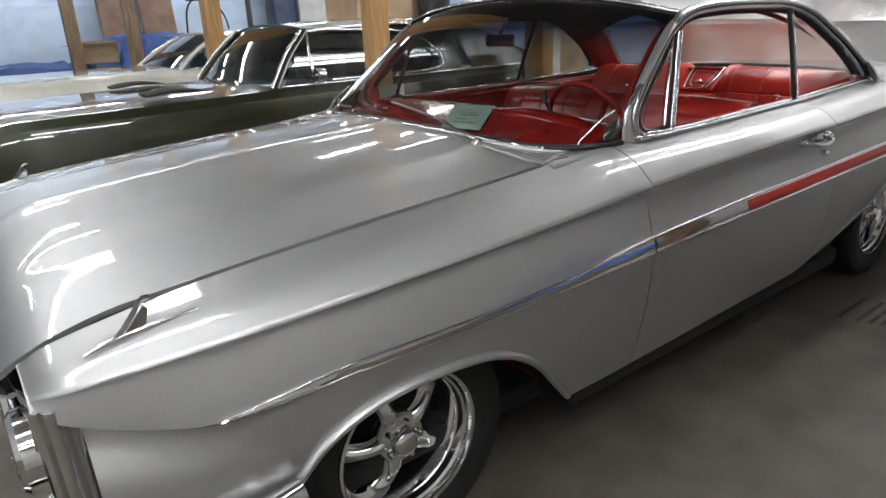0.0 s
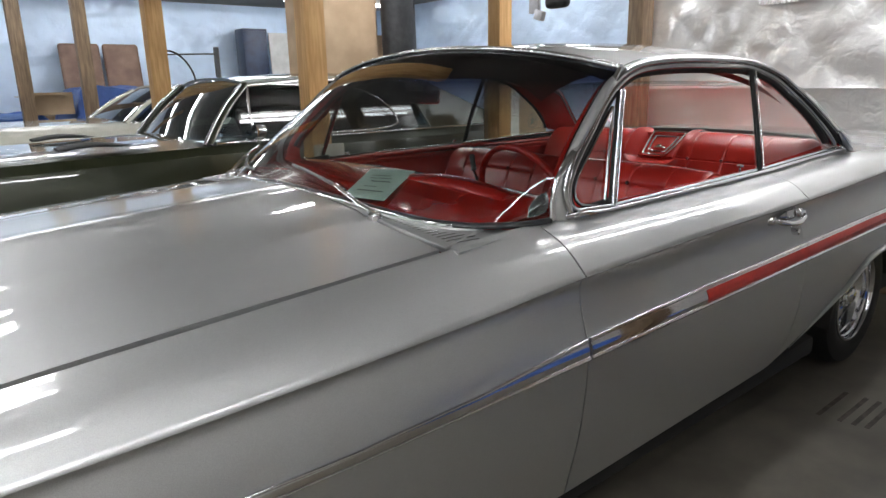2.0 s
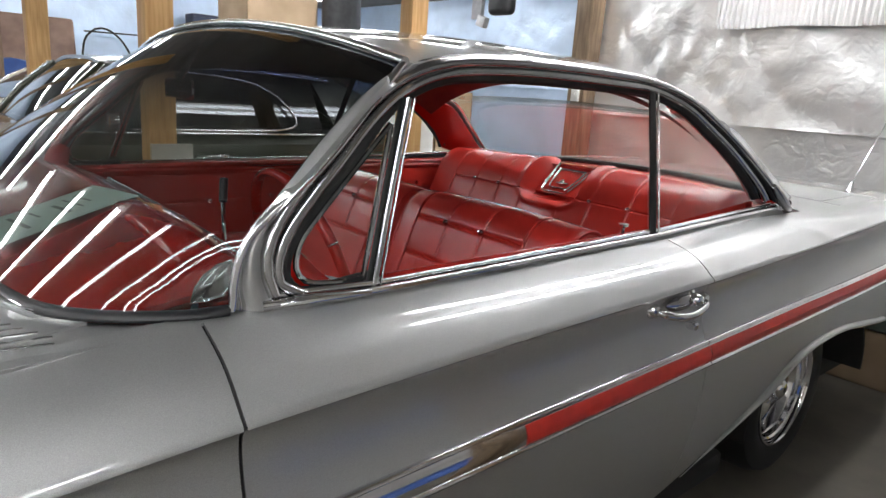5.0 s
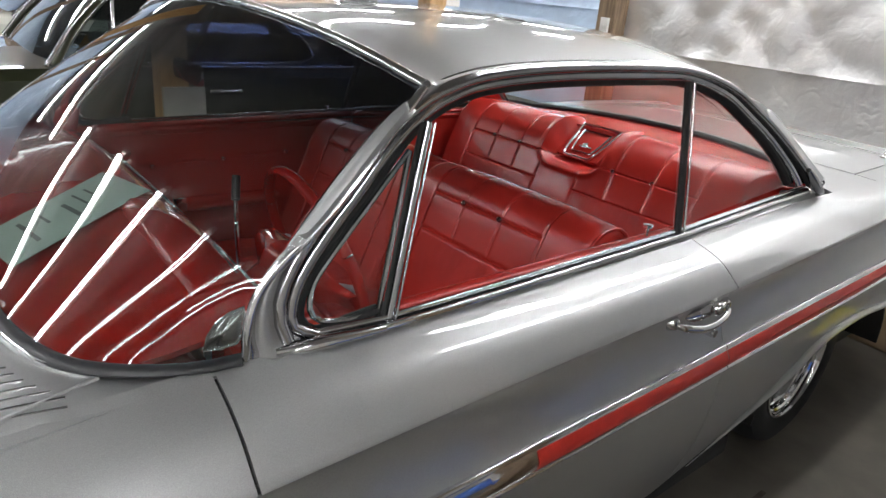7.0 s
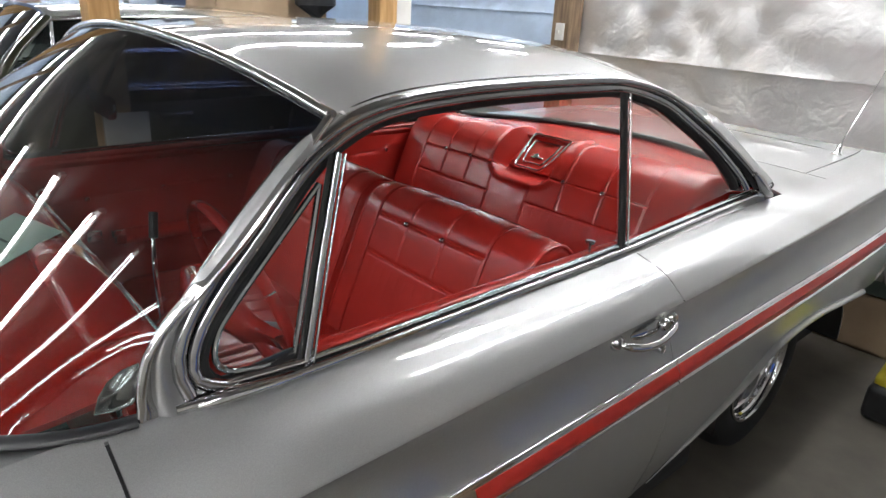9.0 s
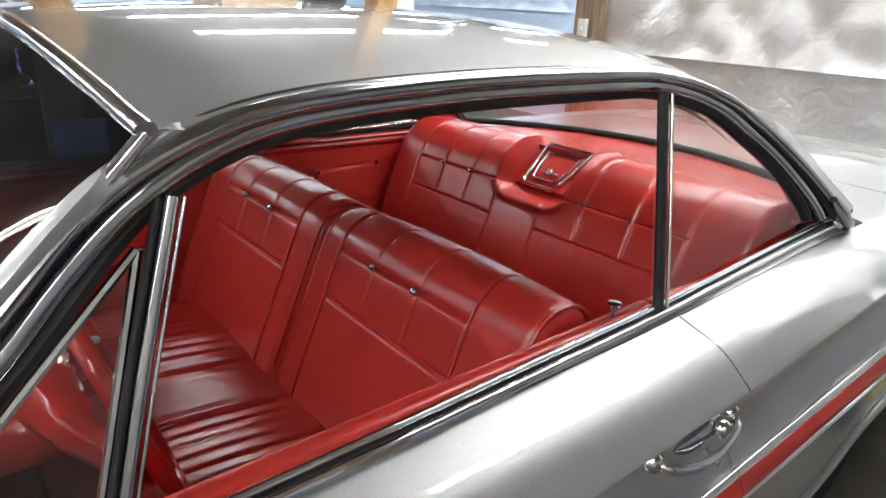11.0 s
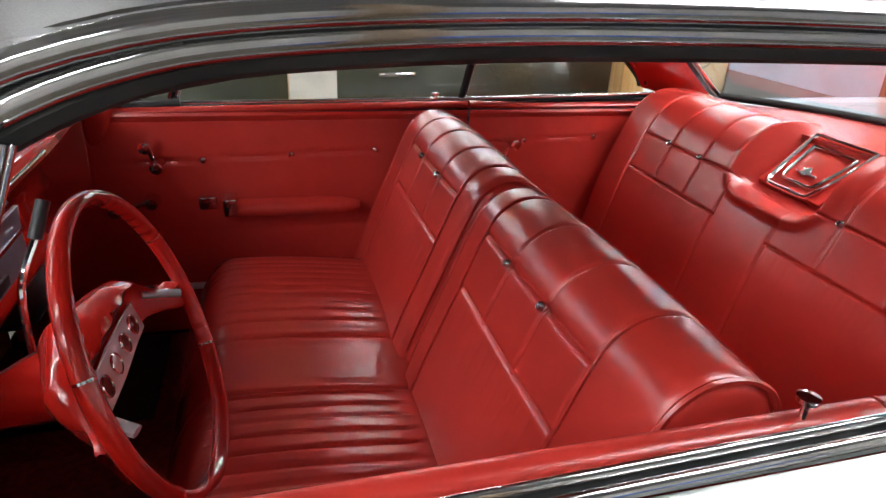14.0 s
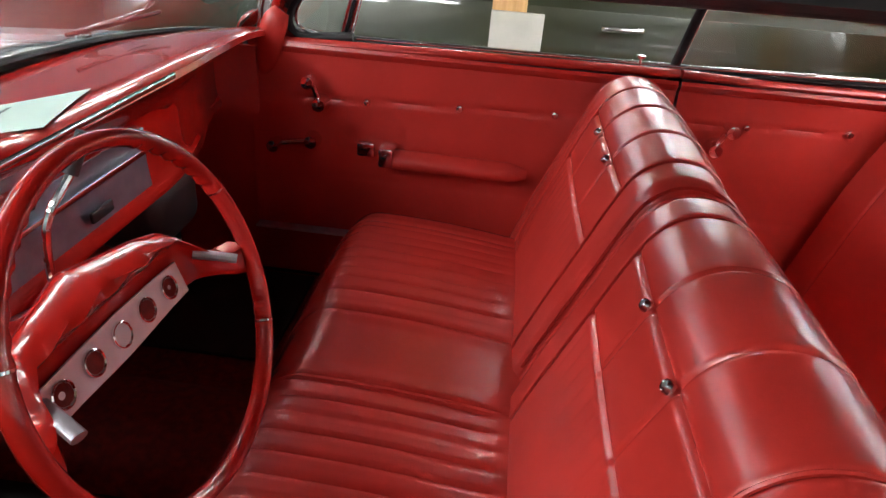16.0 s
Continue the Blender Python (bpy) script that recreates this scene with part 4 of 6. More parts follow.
for s in (-1, 1):
    bez = part("headlamp_bezel", mirrored(join(sweep([(-0.735 + (0.02 if abs(y + 0.765) < 0.03 else 0), y, z) for y, z in ((-0.825, 0.56), (-0.825, 0.70), (-0.79, 0.735), (-0.46, 0.755), (-0.44, 0.73), (-0.44, 0.56), (-0.47, 0.535), (-0.77, 0.535))], circle(0.016, 8), up=(1, 0, 0), closed=True)), s), CHROME, car, "chrome headlamp surround")
    band = [[(x + 0.03 * (0.78 - z), y - 0.12 * (0.80 - z), z) for x, y in ((-0.694, -0.842), (-0.699, -0.856), (-0.707, -0.860), (-0.713, -0.850), (-0.719, -0.862), (-0.730, -0.868), (-0.740, -0.862), (-0.745, -0.848), (-0.750, -0.854), (-0.758, -0.850), (-0.762, -0.836), (-0.752, -0.815), (-0.73, -0.80))] for z in np.linspace(0.50, 0.80, 10)]
    part("bezel_band", mirrored(sheet(band, 0.006, inward=(-0.6, -0.7, 0.65)), s), CHROME, bez, "broad chrome edge of the headlamp surround")
    part("bezel_step", mirrored(sheet([[(x + 0.02 * (z - 0.65), y, z) for x, y in ((-0.73, -0.80), (-0.722, -0.79), (-0.74, -0.785), (-0.765, -0.782))] for z in np.linspace(0.50, 0.755, 10)], 0.006, inward=(-0.6, -0.7, 0.65)), s), STAINLESS, bez)
    for yy in (-0.70, -0.54):
        hl = part("headlamp", mirrored(lathe([(0.0, 0.03), (0.05, 0.026), (0.072, 0.012), (0.076, 0.0)], (-0.775, yy, 0.65), (-1, 0, 0), 28), s), LENS, bez, "round glass headlamp")
        part("headlamp_ring", mirrored(lathe([(0.072, 0.012), (0.08, 0.022), (0.09, 0.012), (0.092, -0.02)], (-0.775, yy, 0.65), (-1, 0, 0), 28), s), CHROME, bez)
        part("reflector", mirrored(lathe([(0.0, -0.05), (0.05, -0.03), (0.075, 0.0)], (-0.775, yy, 0.65), (-1, 0, 0), 24), s), CHROME, bez)
part("front_bumper", sweep(smooth_curve([(-0.345, -0.955, 0.47), (-0.5, -0.965, 0.46), (-0.78, -0.93, 0.45), (-0.9, -0.78, 0.45), (-0.96, -0.4, 0.45), (-0.97, 0, 0.45), (-0.96, 0.4, 0.45), (-0.9, 0.78, 0.45), (-0.78, 0.93, 0.45), (-0.5, 0.965, 0.46), (-0.345, 0.955, 0.47)], 60), oval(0.03, 0.05, 16)), CHROME, car, "chrome front bumper wrapping to the wheel opening")

# underside and wheel housings
part("floor_pan", box(-0.7, 4.1, -0.74, 0.74, 0.22, 0.30, 0.02), DARK, car, "dark underside")
for s in (-1, 1):
    for c, r in ((0.04, 0.50), (3.0, 0.52)):
        liner = [[(c + r * math.cos(a), s * y, 0.34 + 0.36 * math.sin(a)) for a in np.linspace(0, math.pi, 30)] for y in (0.50, 0.90)]
        part("wheel_housing", sheet(liner, 0.01, inward=(c, 0, 3)), DARK, car, "dark wheel housing")
        part("housing_wall", box(c - r, c + r, s * 0.5 - 0.005, s * 0.5 + 0.005, 0.2, 0.72), DARK, car)
        if c < 1:
            part("bulkhead", box(c + r - 0.01, c + r + 0.01, min(s * 0.5, s * 0.88), max(s * 0.5, s * 0.88), 0.335, 0.70), DARK, car)
    part("rocker_panel", mirrored(box(0.56, 2.40, -0.88, -0.74, 0.25, 0.33, 0.02), s), DARK, car, "dark rocker panel")


def wheel(cx, side, width, face):
    """Five-spoke polished wheel; face: how far out the rim's lip stands."""
    c = (cx, side * face, 0.338)
    k0 = 0.965  # rim scale
    ax = (0, side, 0)
    w = part("wheel", lathe([(r * k0, h) for r, h in [(0.205, -width), (0.218, -width), (0.218, 0.0), (0.226, 0.006), (0.225, 0.013), (0.216, 0.014), (0.211, 0.006), (0.209, -0.008), (0.202, -0.014), (0.200, -0.034), (0.194, -0.040), (0.191, -0.058), (0.184, -0.066), (0.182, -0.10), (0.172, -0.135), (0.12, -0.145)]], c, ax, 56), CHROME, car, "polished five-spoke alloy wheel")
    part("tyre", lathe([(0.19, -width - 0.01), (0.25, -width - 0.03), (0.31, -width - 0.02), (0.335, -width + 0.02), (0.338, -width / 2), (0.335, -0.03), (0.318, 0.008), (0.28, 0.022), (0.235, 0.016), (0.206, -0.002)], c, ax, 64), RUBBER, w, "black tyre")
    part("hub", lathe([(0.0, 0.004), (0.022, 0.003), (0.034, -0.003), (0.040, -0.014), (0.041, -0.03), (0.052, -0.033), (0.068, -0.036), (0.074, -0.046), (0.075, -0.09)], c, ax, 40), CHROME, w, "chrome hub cap")
    part("brake_drum", lathe([(0.0, -0.12), (0.14, -0.12), (0.15, -0.14), (0.15, -0.19)], c, ax, 32), DARK, w)
    for k in range(5):
        a = math.radians(90 + 72 * k + 20)
        d, e, o = np.array((math.cos(a), 0, math.sin(a))), np.array((-math.sin(a), 0, math.cos(a))), np.array((0, side, 0))
        rows = []
        for r, half, h in smooth_curve([(0.045, 0.036, -0.034), (0.075, 0.029, -0.030), (0.105, 0.026, -0.034), (0.14, 0.029, -0.048), (0.17, 0.038, -0.066), (0.194, 0.052, -0.086)], 14):
            rows.append([np.array(c) + d * r * k0 + e * half * u + o * (h - 0.026 * abs(u) ** 2.2) for u in np.linspace(-1, 1, 11)])
        part("spoke", sheet(rows, 0.015, inward=(cx, 0, 0.34)), CHROME, w)
        p = np.array(c) + 0.052 * (math.cos(a + 0.63) * np.array((1, 0, 0)) + math.sin(a + 0.63) * np.array((0, 0, 1))) + o * -0.03
        part("lug_nut", lathe([(0, 0.016), (0.007, 0.014), (0.009, 0.0)], p, ax, 10), CHROME, w)


for s in (-1, 1):
    wheel(0.025, s, 0.17, 0.80)
    wheel(3.02, s, 0.22, 0.80)

for s in (-1, 1):
    for a0, a1, cx in ((-0.395, 0.515, 0.04), (2.05, 3.5, 2.95)):
        lip = []
        for x in np.r_[np.linspace(a0, a0 + 0.12, 16), np.linspace(a0 + 0.13, a1 - 0.13, 30), np.linspace(a1 - 0.12, a1, 16)]:
            z = arch(x)
            lip.append((x, skin_y(x, z + 0.004) - 0.004, z + 0.002))
        part("wheel_lip", mirrored(sweep(lip, oval(0.012, 0.013, 10), up=(0, 1, 0), scale=[1 if cx < 1 else min(1, 0.1 + max(0, p[0] - 2.1) / 0.4) for p in lip]), s), SILVER, car, "rolled wheel opening lip")

# bright leaves added inside the windshield's lower ends for the oval reflection there
for s in (-1, 1):
    rim = [(0.823, -0.762, 1.032), (0.832, -0.757, 1.052), (0.845, -0.756, 1.068), (0.862, -0.761, 1.082), (0.881, -0.768, 1.09), (0.879, -0.776, 1.073), (0.873, -0.781, 1.055), (0.862, -0.782, 1.044), (0.842, -0.773, 1.036)]
    mid = np.mean(rim, 0)
    leaf = [[np.array(p) + (mid - np.array(p)) * t + np.array((-0.5, -0.75, 0.43)) * 0.008 * math.sin(math.pi / 2 * t) for t in (0, 0.12, 0.3, 0.6, 0.97)] for p in rim + rim[:1]]
    part("corner_bead", mirrored(sweep(rim, circle(0.0025, 8), up=(0, 1, 0), closed=True), s), CHROME, car)
    part("corner_reflection", mirrored(sheet(leaf, 0.004, inward=(0.9, 0, 1.1)), s), STAINLESS, car, "bright leaf standing in for the oval reflection at the foot of the windshield")

# wipers
for s, px, py, tx, ty in ((-1, 0.52, -0.36, 0.70, 0.03), (1, 0.52, 0.50, 0.72, 0.62)):
    base = np.array((px + 0.05, py, 1.035))
    v0 = py / 0.8
    if s < 0:
        base = np.array((0.553, -0.485, 1.022))
        arm = [base + np.array((0, 0.0, 0.02)), np.array((0.565, -0.36, 1.062)), np.array((0.585, -0.236, 1.085))]
        blade = [np.array((0.578, -0.30, 1.075)), np.array((0.592, -0.12, 1.096)), np.array((0.608, 0.07, 1.112))]
    else:
        arm = [base + np.array((0, 0, 0.02)), np.array(ws_point(0.74, 0.12)) + [-0.02, 0, 0.015], np.array(ws_point(0.70, 0.22)) + [-0.015, 0, 0.014]]
        blade = [np.array(ws_point(v, t)) + [-0.008, 0, 0.008] for v, t in ((0.45, 0.05), (0.6, 0.06), (0.78, 0.12))]
    wip = part("wiper", lathe([(0.02, -0.01), (0.02, 0.012), (0.013, 0.022), (0, 0.026)], base, (-0.3, 0, 1), 16), CHROME, car, "chrome windshield wiper")
    part("arm", sweep(smooth_curve(arm, 10), oval(0.008, 0.004, 10)), STAINLESS, wip)
    part("blade", tube(smooth_curve(blade, 10), 0.005, 6), PLASTIC, wip, "black wiper blade")


# ---- interior of the coupe ----
part("carpet", box(0.57, 2.6, -0.72, 0.72, 0.30, 0.33, 0.005), CARPET, car, "dark red carpet")
part("transmission_hump", sweep([(x, 0, 0.33) for x in np.linspace(0.57, 2.5, 8)], oval(0.16, 0.09, 16)), CARPET, car, "dark red carpeted hump")
part("firewall", box(0.56, 0.58, -0.74, 0.74, 0.3, 0.99), CARPET, car, "dark firewall")
part("floor_mat", box(0.64, 1.035, 0.29, 0.69, 0.332, 0.345, 0.004), MAT, car, "black rubber floor mat")
part("floor_mat", box(0.62, 0.98, -0.60, -0.14, 0.332, 0.345, 0.004), MAT, car, "black rubber floor mat")


def groove(d, w):
    return math.exp(-((d / w) ** 2))


# door cards and rear side panels
def card_y(x, z):
    return 0.735 + 0.02 * max(0, (z - 0.8) / 0.25) - 0.012 * math.exp(-(((z - 0.58) / 0.16) ** 2))


for s in (-1, 1):
    for x0, x1, nm, lab in ((0.86, 1.965, "door_card", "red vinyl door trim panel"), (1.972, 2.72, "side_trim_panel", "red vinyl rear side trim panel")):
        rows = []
        for x in np.linspace(x0, x1, 70):
            row = []
            for z in np.linspace(0.33, 1.016, 80):
                zz = 0.845 + (x - 1.0) * 0.035
                y = card_y(x, z) + 0.004 * groove(z - (zz + 0.03), 0.004) + 0.004 * groove(z - 0.665, 0.004)
                if z > 0.99:
                    y -= 0.012 * math.sin((z - 0.99) / 0.035 * math.pi)
                row.append((x, s * y, z))
            rows.append(row)
        card = part(nm, sheet(rows), RED, car, lab)
        top = [(x, s * (card_y(x, 1.03) + 0.008), lerp(x, [0.86, 1.4, 1.99, 2.2, 2.72], [1.027, 1.035, 1.042, 1.035, 1.038])) for x in np.linspace(x0, x1, 20)]
        part("window_sill", sweep(np.array(top) + np.array([0, 0, -0.012]), oval(0.018, 0.011, 14)), RED, card, "padded red window sill")
        for bx in ((1.177, 1.425, 1.673) if x0 < 1 else (2.157, 2.407)):
            bz = 0.875 + (bx - 1.0) * 0.035
            part("button", lathe([(0, 0.012), (0.008, 0.009), (0.010, 0.0)], (bx, s * (card_y(bx, bz) - 0.0), bz), (0, -s, 0), 12), CHROME, card)
    # armrest, cranks, lock knob
    arm = part("armrest", sweep([(x, s * 0.70, 0.745 - 0.012 * (x - 1.25)) for x in np.linspace(1.24, 1.62, 16)], oval(0.036, 0.026, 14), scale=[0.8] + [1] * 13 + [0.8, 0.5]), RED, car, "red padded armrest with chrome ends")
    part("pull_cup", box(1.225, 1.265, min(s * 0.66, s * 0.735), max(s * 0.66, s * 0.735), 0.73, 0.785, 0.008), CHROME, arm)
    part("latch_plate", box(1.155, 1.205, min(s * 0.715, s * 0.74), max(s * 0.715, s * 0.74), 0.735, 0.775, 0.006), CHROME, arm)
    for cx, cz, dx, dz in ((1.055, 0.87, -0.015, 0.07), (1.03, 0.765, -0.09, -0.005), (2.085, 0.86, 0.015, 0.065)):
        cr = part("window_crank", tube([(cx, s * 0.72, cz), (cx + dx, s * 0.69, cz + dz)], 0.008, 8), CHROME, car, "chrome window crank")
        part("crank_hub", lathe([(0, 0.04), (0.017, 0.036), (0.022, 0.012), (0.025, 0)], (cx, s * 0.735, cz), (0, -s, 0), 16), CHROME, cr)
        part("crank_knob", lathe([(0, 0.06), (0.016, 0.056), (0.018, 0.03), (0.011, 0)], (cx + dx, s * 0.71, cz + dz), (0, -s, 0), 14), CHROME, cr)
    part("lock_knob", lathe([(0.004, 0.0), (0.004, 0.022), (0.011, 0.026), (0.012, 0.032), (0, 0.034)], (1.865, s * 0.765, 1.033), (0, 0, 1), 14), CHROME, car, "chrome door lock knob")
    part("kick_panel", mirrored(box(0.60, 0.88, -0.755, -0.735, 0.33, 1.0, 0.004), s), RED, car, "red kick panel")
    part("pillar_trim", mirrored(sweep([np.array((x + 0.012, side_y(z) + 0.034, z - 0.012)) for x, z in smooth_curve(RAIL[:10], 24)[3:22]], oval(0.010, 0.010, 10)), s), REDPAINT, car, "red painted inner pillar")
    inner_rear = smooth_curve([(2.13, 1.352), (2.198, 1.332), (2.315, 1.272), (2.412, 1.216), (2.491, 1.158), (2.555, 1.085)], 16)
    panel = []
    for (x, z), t in zip(inner_rear, np.linspace(0, 1, 16)):
        a, b = np.array((x + 0.004, side_y(z, 0.034, x), z)), back_edge(t) + np.array([-0.02, 0.016, -0.022])
        panel.append([a + (b - a) * u + np.array((-0.2, 0.7, -0.3)) * 0.012 * math.sin(math.pi * u) for u in np.linspace(0, 1, 8)])
    part("rear_pillar_trim", mirrored(sheet(panel, 0.004, inward=(2.2, 0, 1.2)), s), REDPAINT, car, "red painted inner rear pillar")

HEAD = [[(lambda p: (p[0], p[1] * 0.90, p[2] - 0.035 - 0.012 * abs(v) ** 4))(roof_point(x, v)) for v in np.linspace(-1, 1, 31)] for x in np.linspace(1.26, 2.40, 20)]
part("headliner", sheet(HEAD), surface("dark red headliner", (0.16, 0.02, 0.015), (0.22, 0.03, 0.02), 0.9), car, "dark red headliner")

# seats: padded profiles lofted across, with pressed seams
def seat_back(profile, y0, y1, panels, seams_y, seams_s, depth=0.006, ny=180, ns=240, crown=0.02, hollow=None):
    """profile: (x, z) up the front face, over the top and down the back; seams at shares of its length and at y."""
    pr = smooth_curve(profile, ns)
    t = np.gradient(pr, axis=0)
    no = np.stack([-t[:, 1], t[:, 0]], 1)
    no /= np.linalg.norm(no, axis=1, keepdims=True)
    rows = []
    for y in np.linspace(y0, y1, ny):
        e = min(y - y0, y1 - y)
        edge = -0.034 * (1 - math.sqrt(max(0, 1 - (1 - min(1, e / 0.036)) ** 2)))
        row = []
        for k, (p, q) in enumerate(zip(pr, no)):
            u = k / (ns - 1)
            d = edge + crown * (1 - ((y - (y0 + y1) / 2) / ((y1 - y0) / 2)) ** 2) * 0.5
            panel = min(panels, key=lambda q: abs(y - (q[0] + q[1]) / 2))
            inside = panel[0] - 0.004 < y < panel[1] + 0.004
            for us, full in seams_s:
                if full or inside:
                    d -= depth * groove(u - us, 0.0034)
            for ys, u0, u1 in seams_y:
                if u0 <= u <= u1:
                    d -= depth * groove(y - ys, 0.0038)
            # flutes below the lower seam
            if inside and u < seams_s[0][0] - 0.012 and u > 0.02:
                d -= 0.0014 * groove(((y - panel[0]) % 0.036) - 0.018, 0.003) * max(0, 1 - (seams_s[0][0] - u) * 9)
            at = np.array((p[0] + q[0] * d, p[1] + q[1] * d))
            if hollow:  # pocket with a rounded foot, sunk to a sloping floor
                hy, hw, hu, flo = hollow
                far = math.hypot(max(0, abs(y - hy) - hw + 0.06), max(0, (hu - u) * 1.0 + 0.06)) - 0.06
                w = min(1, max(0, 0.5 - far / 0.03))
                at = at + q * 0.008 * math.exp(-(((far - 0.022) / 0.014) ** 2))
                c = np.array((lerp(u, [hu - 0.05, hu, hu + 0.08, 1], [f[0] for f in flo]), lerp(u, [hu - 0.05, hu, hu + 0.08, 1], [f[1] for f in flo])))
                at = at * (1 - w) + c * w
            row.append((at[0], y, at[1]))
        rows.append(row)
    v, f = sheet(rows)
    n = ns
    f += [tuple(range(n)), tuple(len(v) - n + i for i in range(n))]
    return v, f


FRONT_BACK = [(1.575, 0.50), (1.637, 0.68), (1.702, 0.84), (1.752, 0.962), (1.782, 1.010), (1.828, 1.033), (1.885, 1.023), (1.922, 0.975), (1.93, 0.85), (1.90, 0.6), (1.88, 0.45)]


def share_at(profile, ns, z):
    pr = smooth_curve(profile, ns)
    return int(np.argmin(abs(pr[: int(pr[:, 1].argmax()) + 1, 1] - z))) / (ns - 1)


def seat_point(profile, ns, u):
    pr = smooth_curve(profile, ns)
    return pr[int(u * (ns - 1))]


F_LOW, F_BTN = share_at(FRONT_BACK, 240, 0.862), share_at(FRONT_BACK, 240, 0.97)
fseat = part("front_seat", box(1.25, 1.75, -0.62, 0.62, 0.33, 0.42, 0.02), CARPET, car, "red vinyl bench seat with a split folding back")
for y0, y1, by in ((-0.695, -0.008, (-0.252, -0.401)), (0.008, 0.695, (0.238, 0.396))):
    b0, b1 = sorted(by)
    panel = (-0.55, -0.105) if y0 < -0.5 else (0.10, 0.545)
    back = part("seat_back", seat_back(FRONT_BACK, y0, y1, [panel], [(b0, F_LOW, 0.66), (b1, F_LOW, 0.66), (panel[0], 0.05, 0.7), (panel[1], 0.05, 0.7)], [(F_LOW, False), (F_BTN, False)]), RED, fseat, "red vinyl seat back with stitched squares and flutes")
    for ys in panel:
        pipe = [np.array((p[0] - 0.004, ys, p[1] + 0.004)) for p in smooth_curve(FRONT_BACK, 240)[14:160]]
        part("piping", tube(pipe, 0.0028, 6, up=(0, 1, 0)), RED, back)
    for ys in (y0 + 0.012, y1 - 0.012):
        part("edge_piping", tube([np.array((p[0] + 0.004, ys, p[1] - 0.006)) for p in smooth_curve(FRONT_BACK, 240)[30:190]], 0.005, 6, up=(0, 1, 0)), RED, back)
    for b in by:
        p = seat_point(FRONT_BACK, 240, F_BTN)
        part("seat_button", lathe([(0, 0.008), (0.004, 0.008), (0.0055, 0.006), (0.007, 0.0075), (0.0085, 0.004), (0.009, 0.0)], (p[0] - 0.014, b, p[1] + 0.006), (-0.8, 0, 0.6), 14), STAINLESS, back, "chrome seat button")


def cushion(x0, x1, y0, y1, z, drop, flutes):
    rows = []
    for y in np.linspace(y0, y1, 220):
        e = min(y - y0, y1 - y)
        row = []
        for u in np.linspace(0, 1, 60):
            x = x0 + (x1 - x0) * u
            zz = z - drop * (u ** 1.2) - 0.17 * max(0, 1 - u / 0.24) ** 2.4 - 0.13 * max(0, 1 - e / 0.17) ** 2.6
            zz += 0.014 * math.sin(math.pi * u) * (1 if e > 0.02 else 0)
            for c in flutes:
                zz += 0.018 * max(0, 1 - ((y - (c[0] + c[1]) / 2) / (c[1] - c[0]) * 1.7) ** 2)
            for c in flutes:
                if c[0] + 0.02 < y < c[1] - 0.01 and 0.1 < u < 0.86:
                    zz -= 0.0046 * groove(((y - c[0]) % 0.042) - 0.021, 0.004) * min(1, (u - 0.1) * 10, (0.86 - u) * 10)
                for q in c[:2]:
                    zz -= 0.005 * groove(y - q, 0.006)
            row.append((x, y, zz))
        rows.append(row)
    v, f = sheet(rows)
    k = len(v)
    ring = [i * 60 for i in range(220)] + [219 * 60 + j for j in range(1, 60)] + [i * 60 + 59 for i in range(218, -1, -1)] + list(range(58, 0, -1))
    v = list(v) + [(v[i][0], v[i][1], 0.36) for i in ring]
    f += [(a, b, k + (j + 1) % len(ring), k + j) for j, (a, b) in enumerate(zip(ring, ring[1:] + ring[:1]))]
    return v, f


cu = part("seat_cushion", cushion(1.125, 1.70, -0.69, 0.68, 0.652, 0.045, [(-0.55, -0.09), (0.11, 0.50)]), RED, fseat, "red vinyl bench cushion with pleats")
REAR_BACK = [(2.33, 0.50), (2.37, 0.66), (2.415, 0.83), (2.48, 0.99), (2.52, 1.055), (2.58, 1.092), (2.66, 1.095), (2.70, 1.085)]
R_LOW, R_BTN = share_at(REAR_BACK, 240, 0.885), share_at(REAR_BACK, 240, 0.985)
rseat = part("rear_seat", box(2.05, 2.45, -0.6, 0.6, 0.33, 0.40, 0.02), CARPET, car, "red vinyl rear bench seat")
rb = part("seat_back", seat_back(REAR_BACK, -0.70, 0.70, [(-0.54, -0.075), (0.12, 0.545)], [(y, R_LOW, 0.97) for y in (-0.38, -0.215, 0.255, 0.40)] + [(y, 0.05, 0.95) for y in (-0.54, -0.075, 0.12, 0.545)], [(R_LOW, False), (R_BTN, False)], ny=320, depth=0.005, hollow=(-0.006, 0.128, R_BTN - 0.035, ((2.475, 0.962), (2.488, 0.962), (2.525, 0.972), (2.69, 1.085)))), RED, rseat, "red vinyl rear seat back with stitched squares")
for b in (-0.38, -0.215, 0.255, 0.40):
    p = seat_point(REAR_BACK, 240, R_BTN)
    part("seat_button", lathe([(0, 0.008), (0.004, 0.008), (0.0055, 0.006), (0.007, 0.0075), (0.0085, 0.004), (0.009, 0.0)], (p[0] - 0.014, b, p[1] + 0.006), (-0.8, 0, 0.6), 14), STAINLESS, rb, "chrome seat button")
part("seat_cushion", cushion(1.98, 2.42, -0.68, 0.68, 0.56, 0.04, [(-0.56, -0.1), (0.1, 0.56)]), RED, rseat, "red vinyl rear cushion")
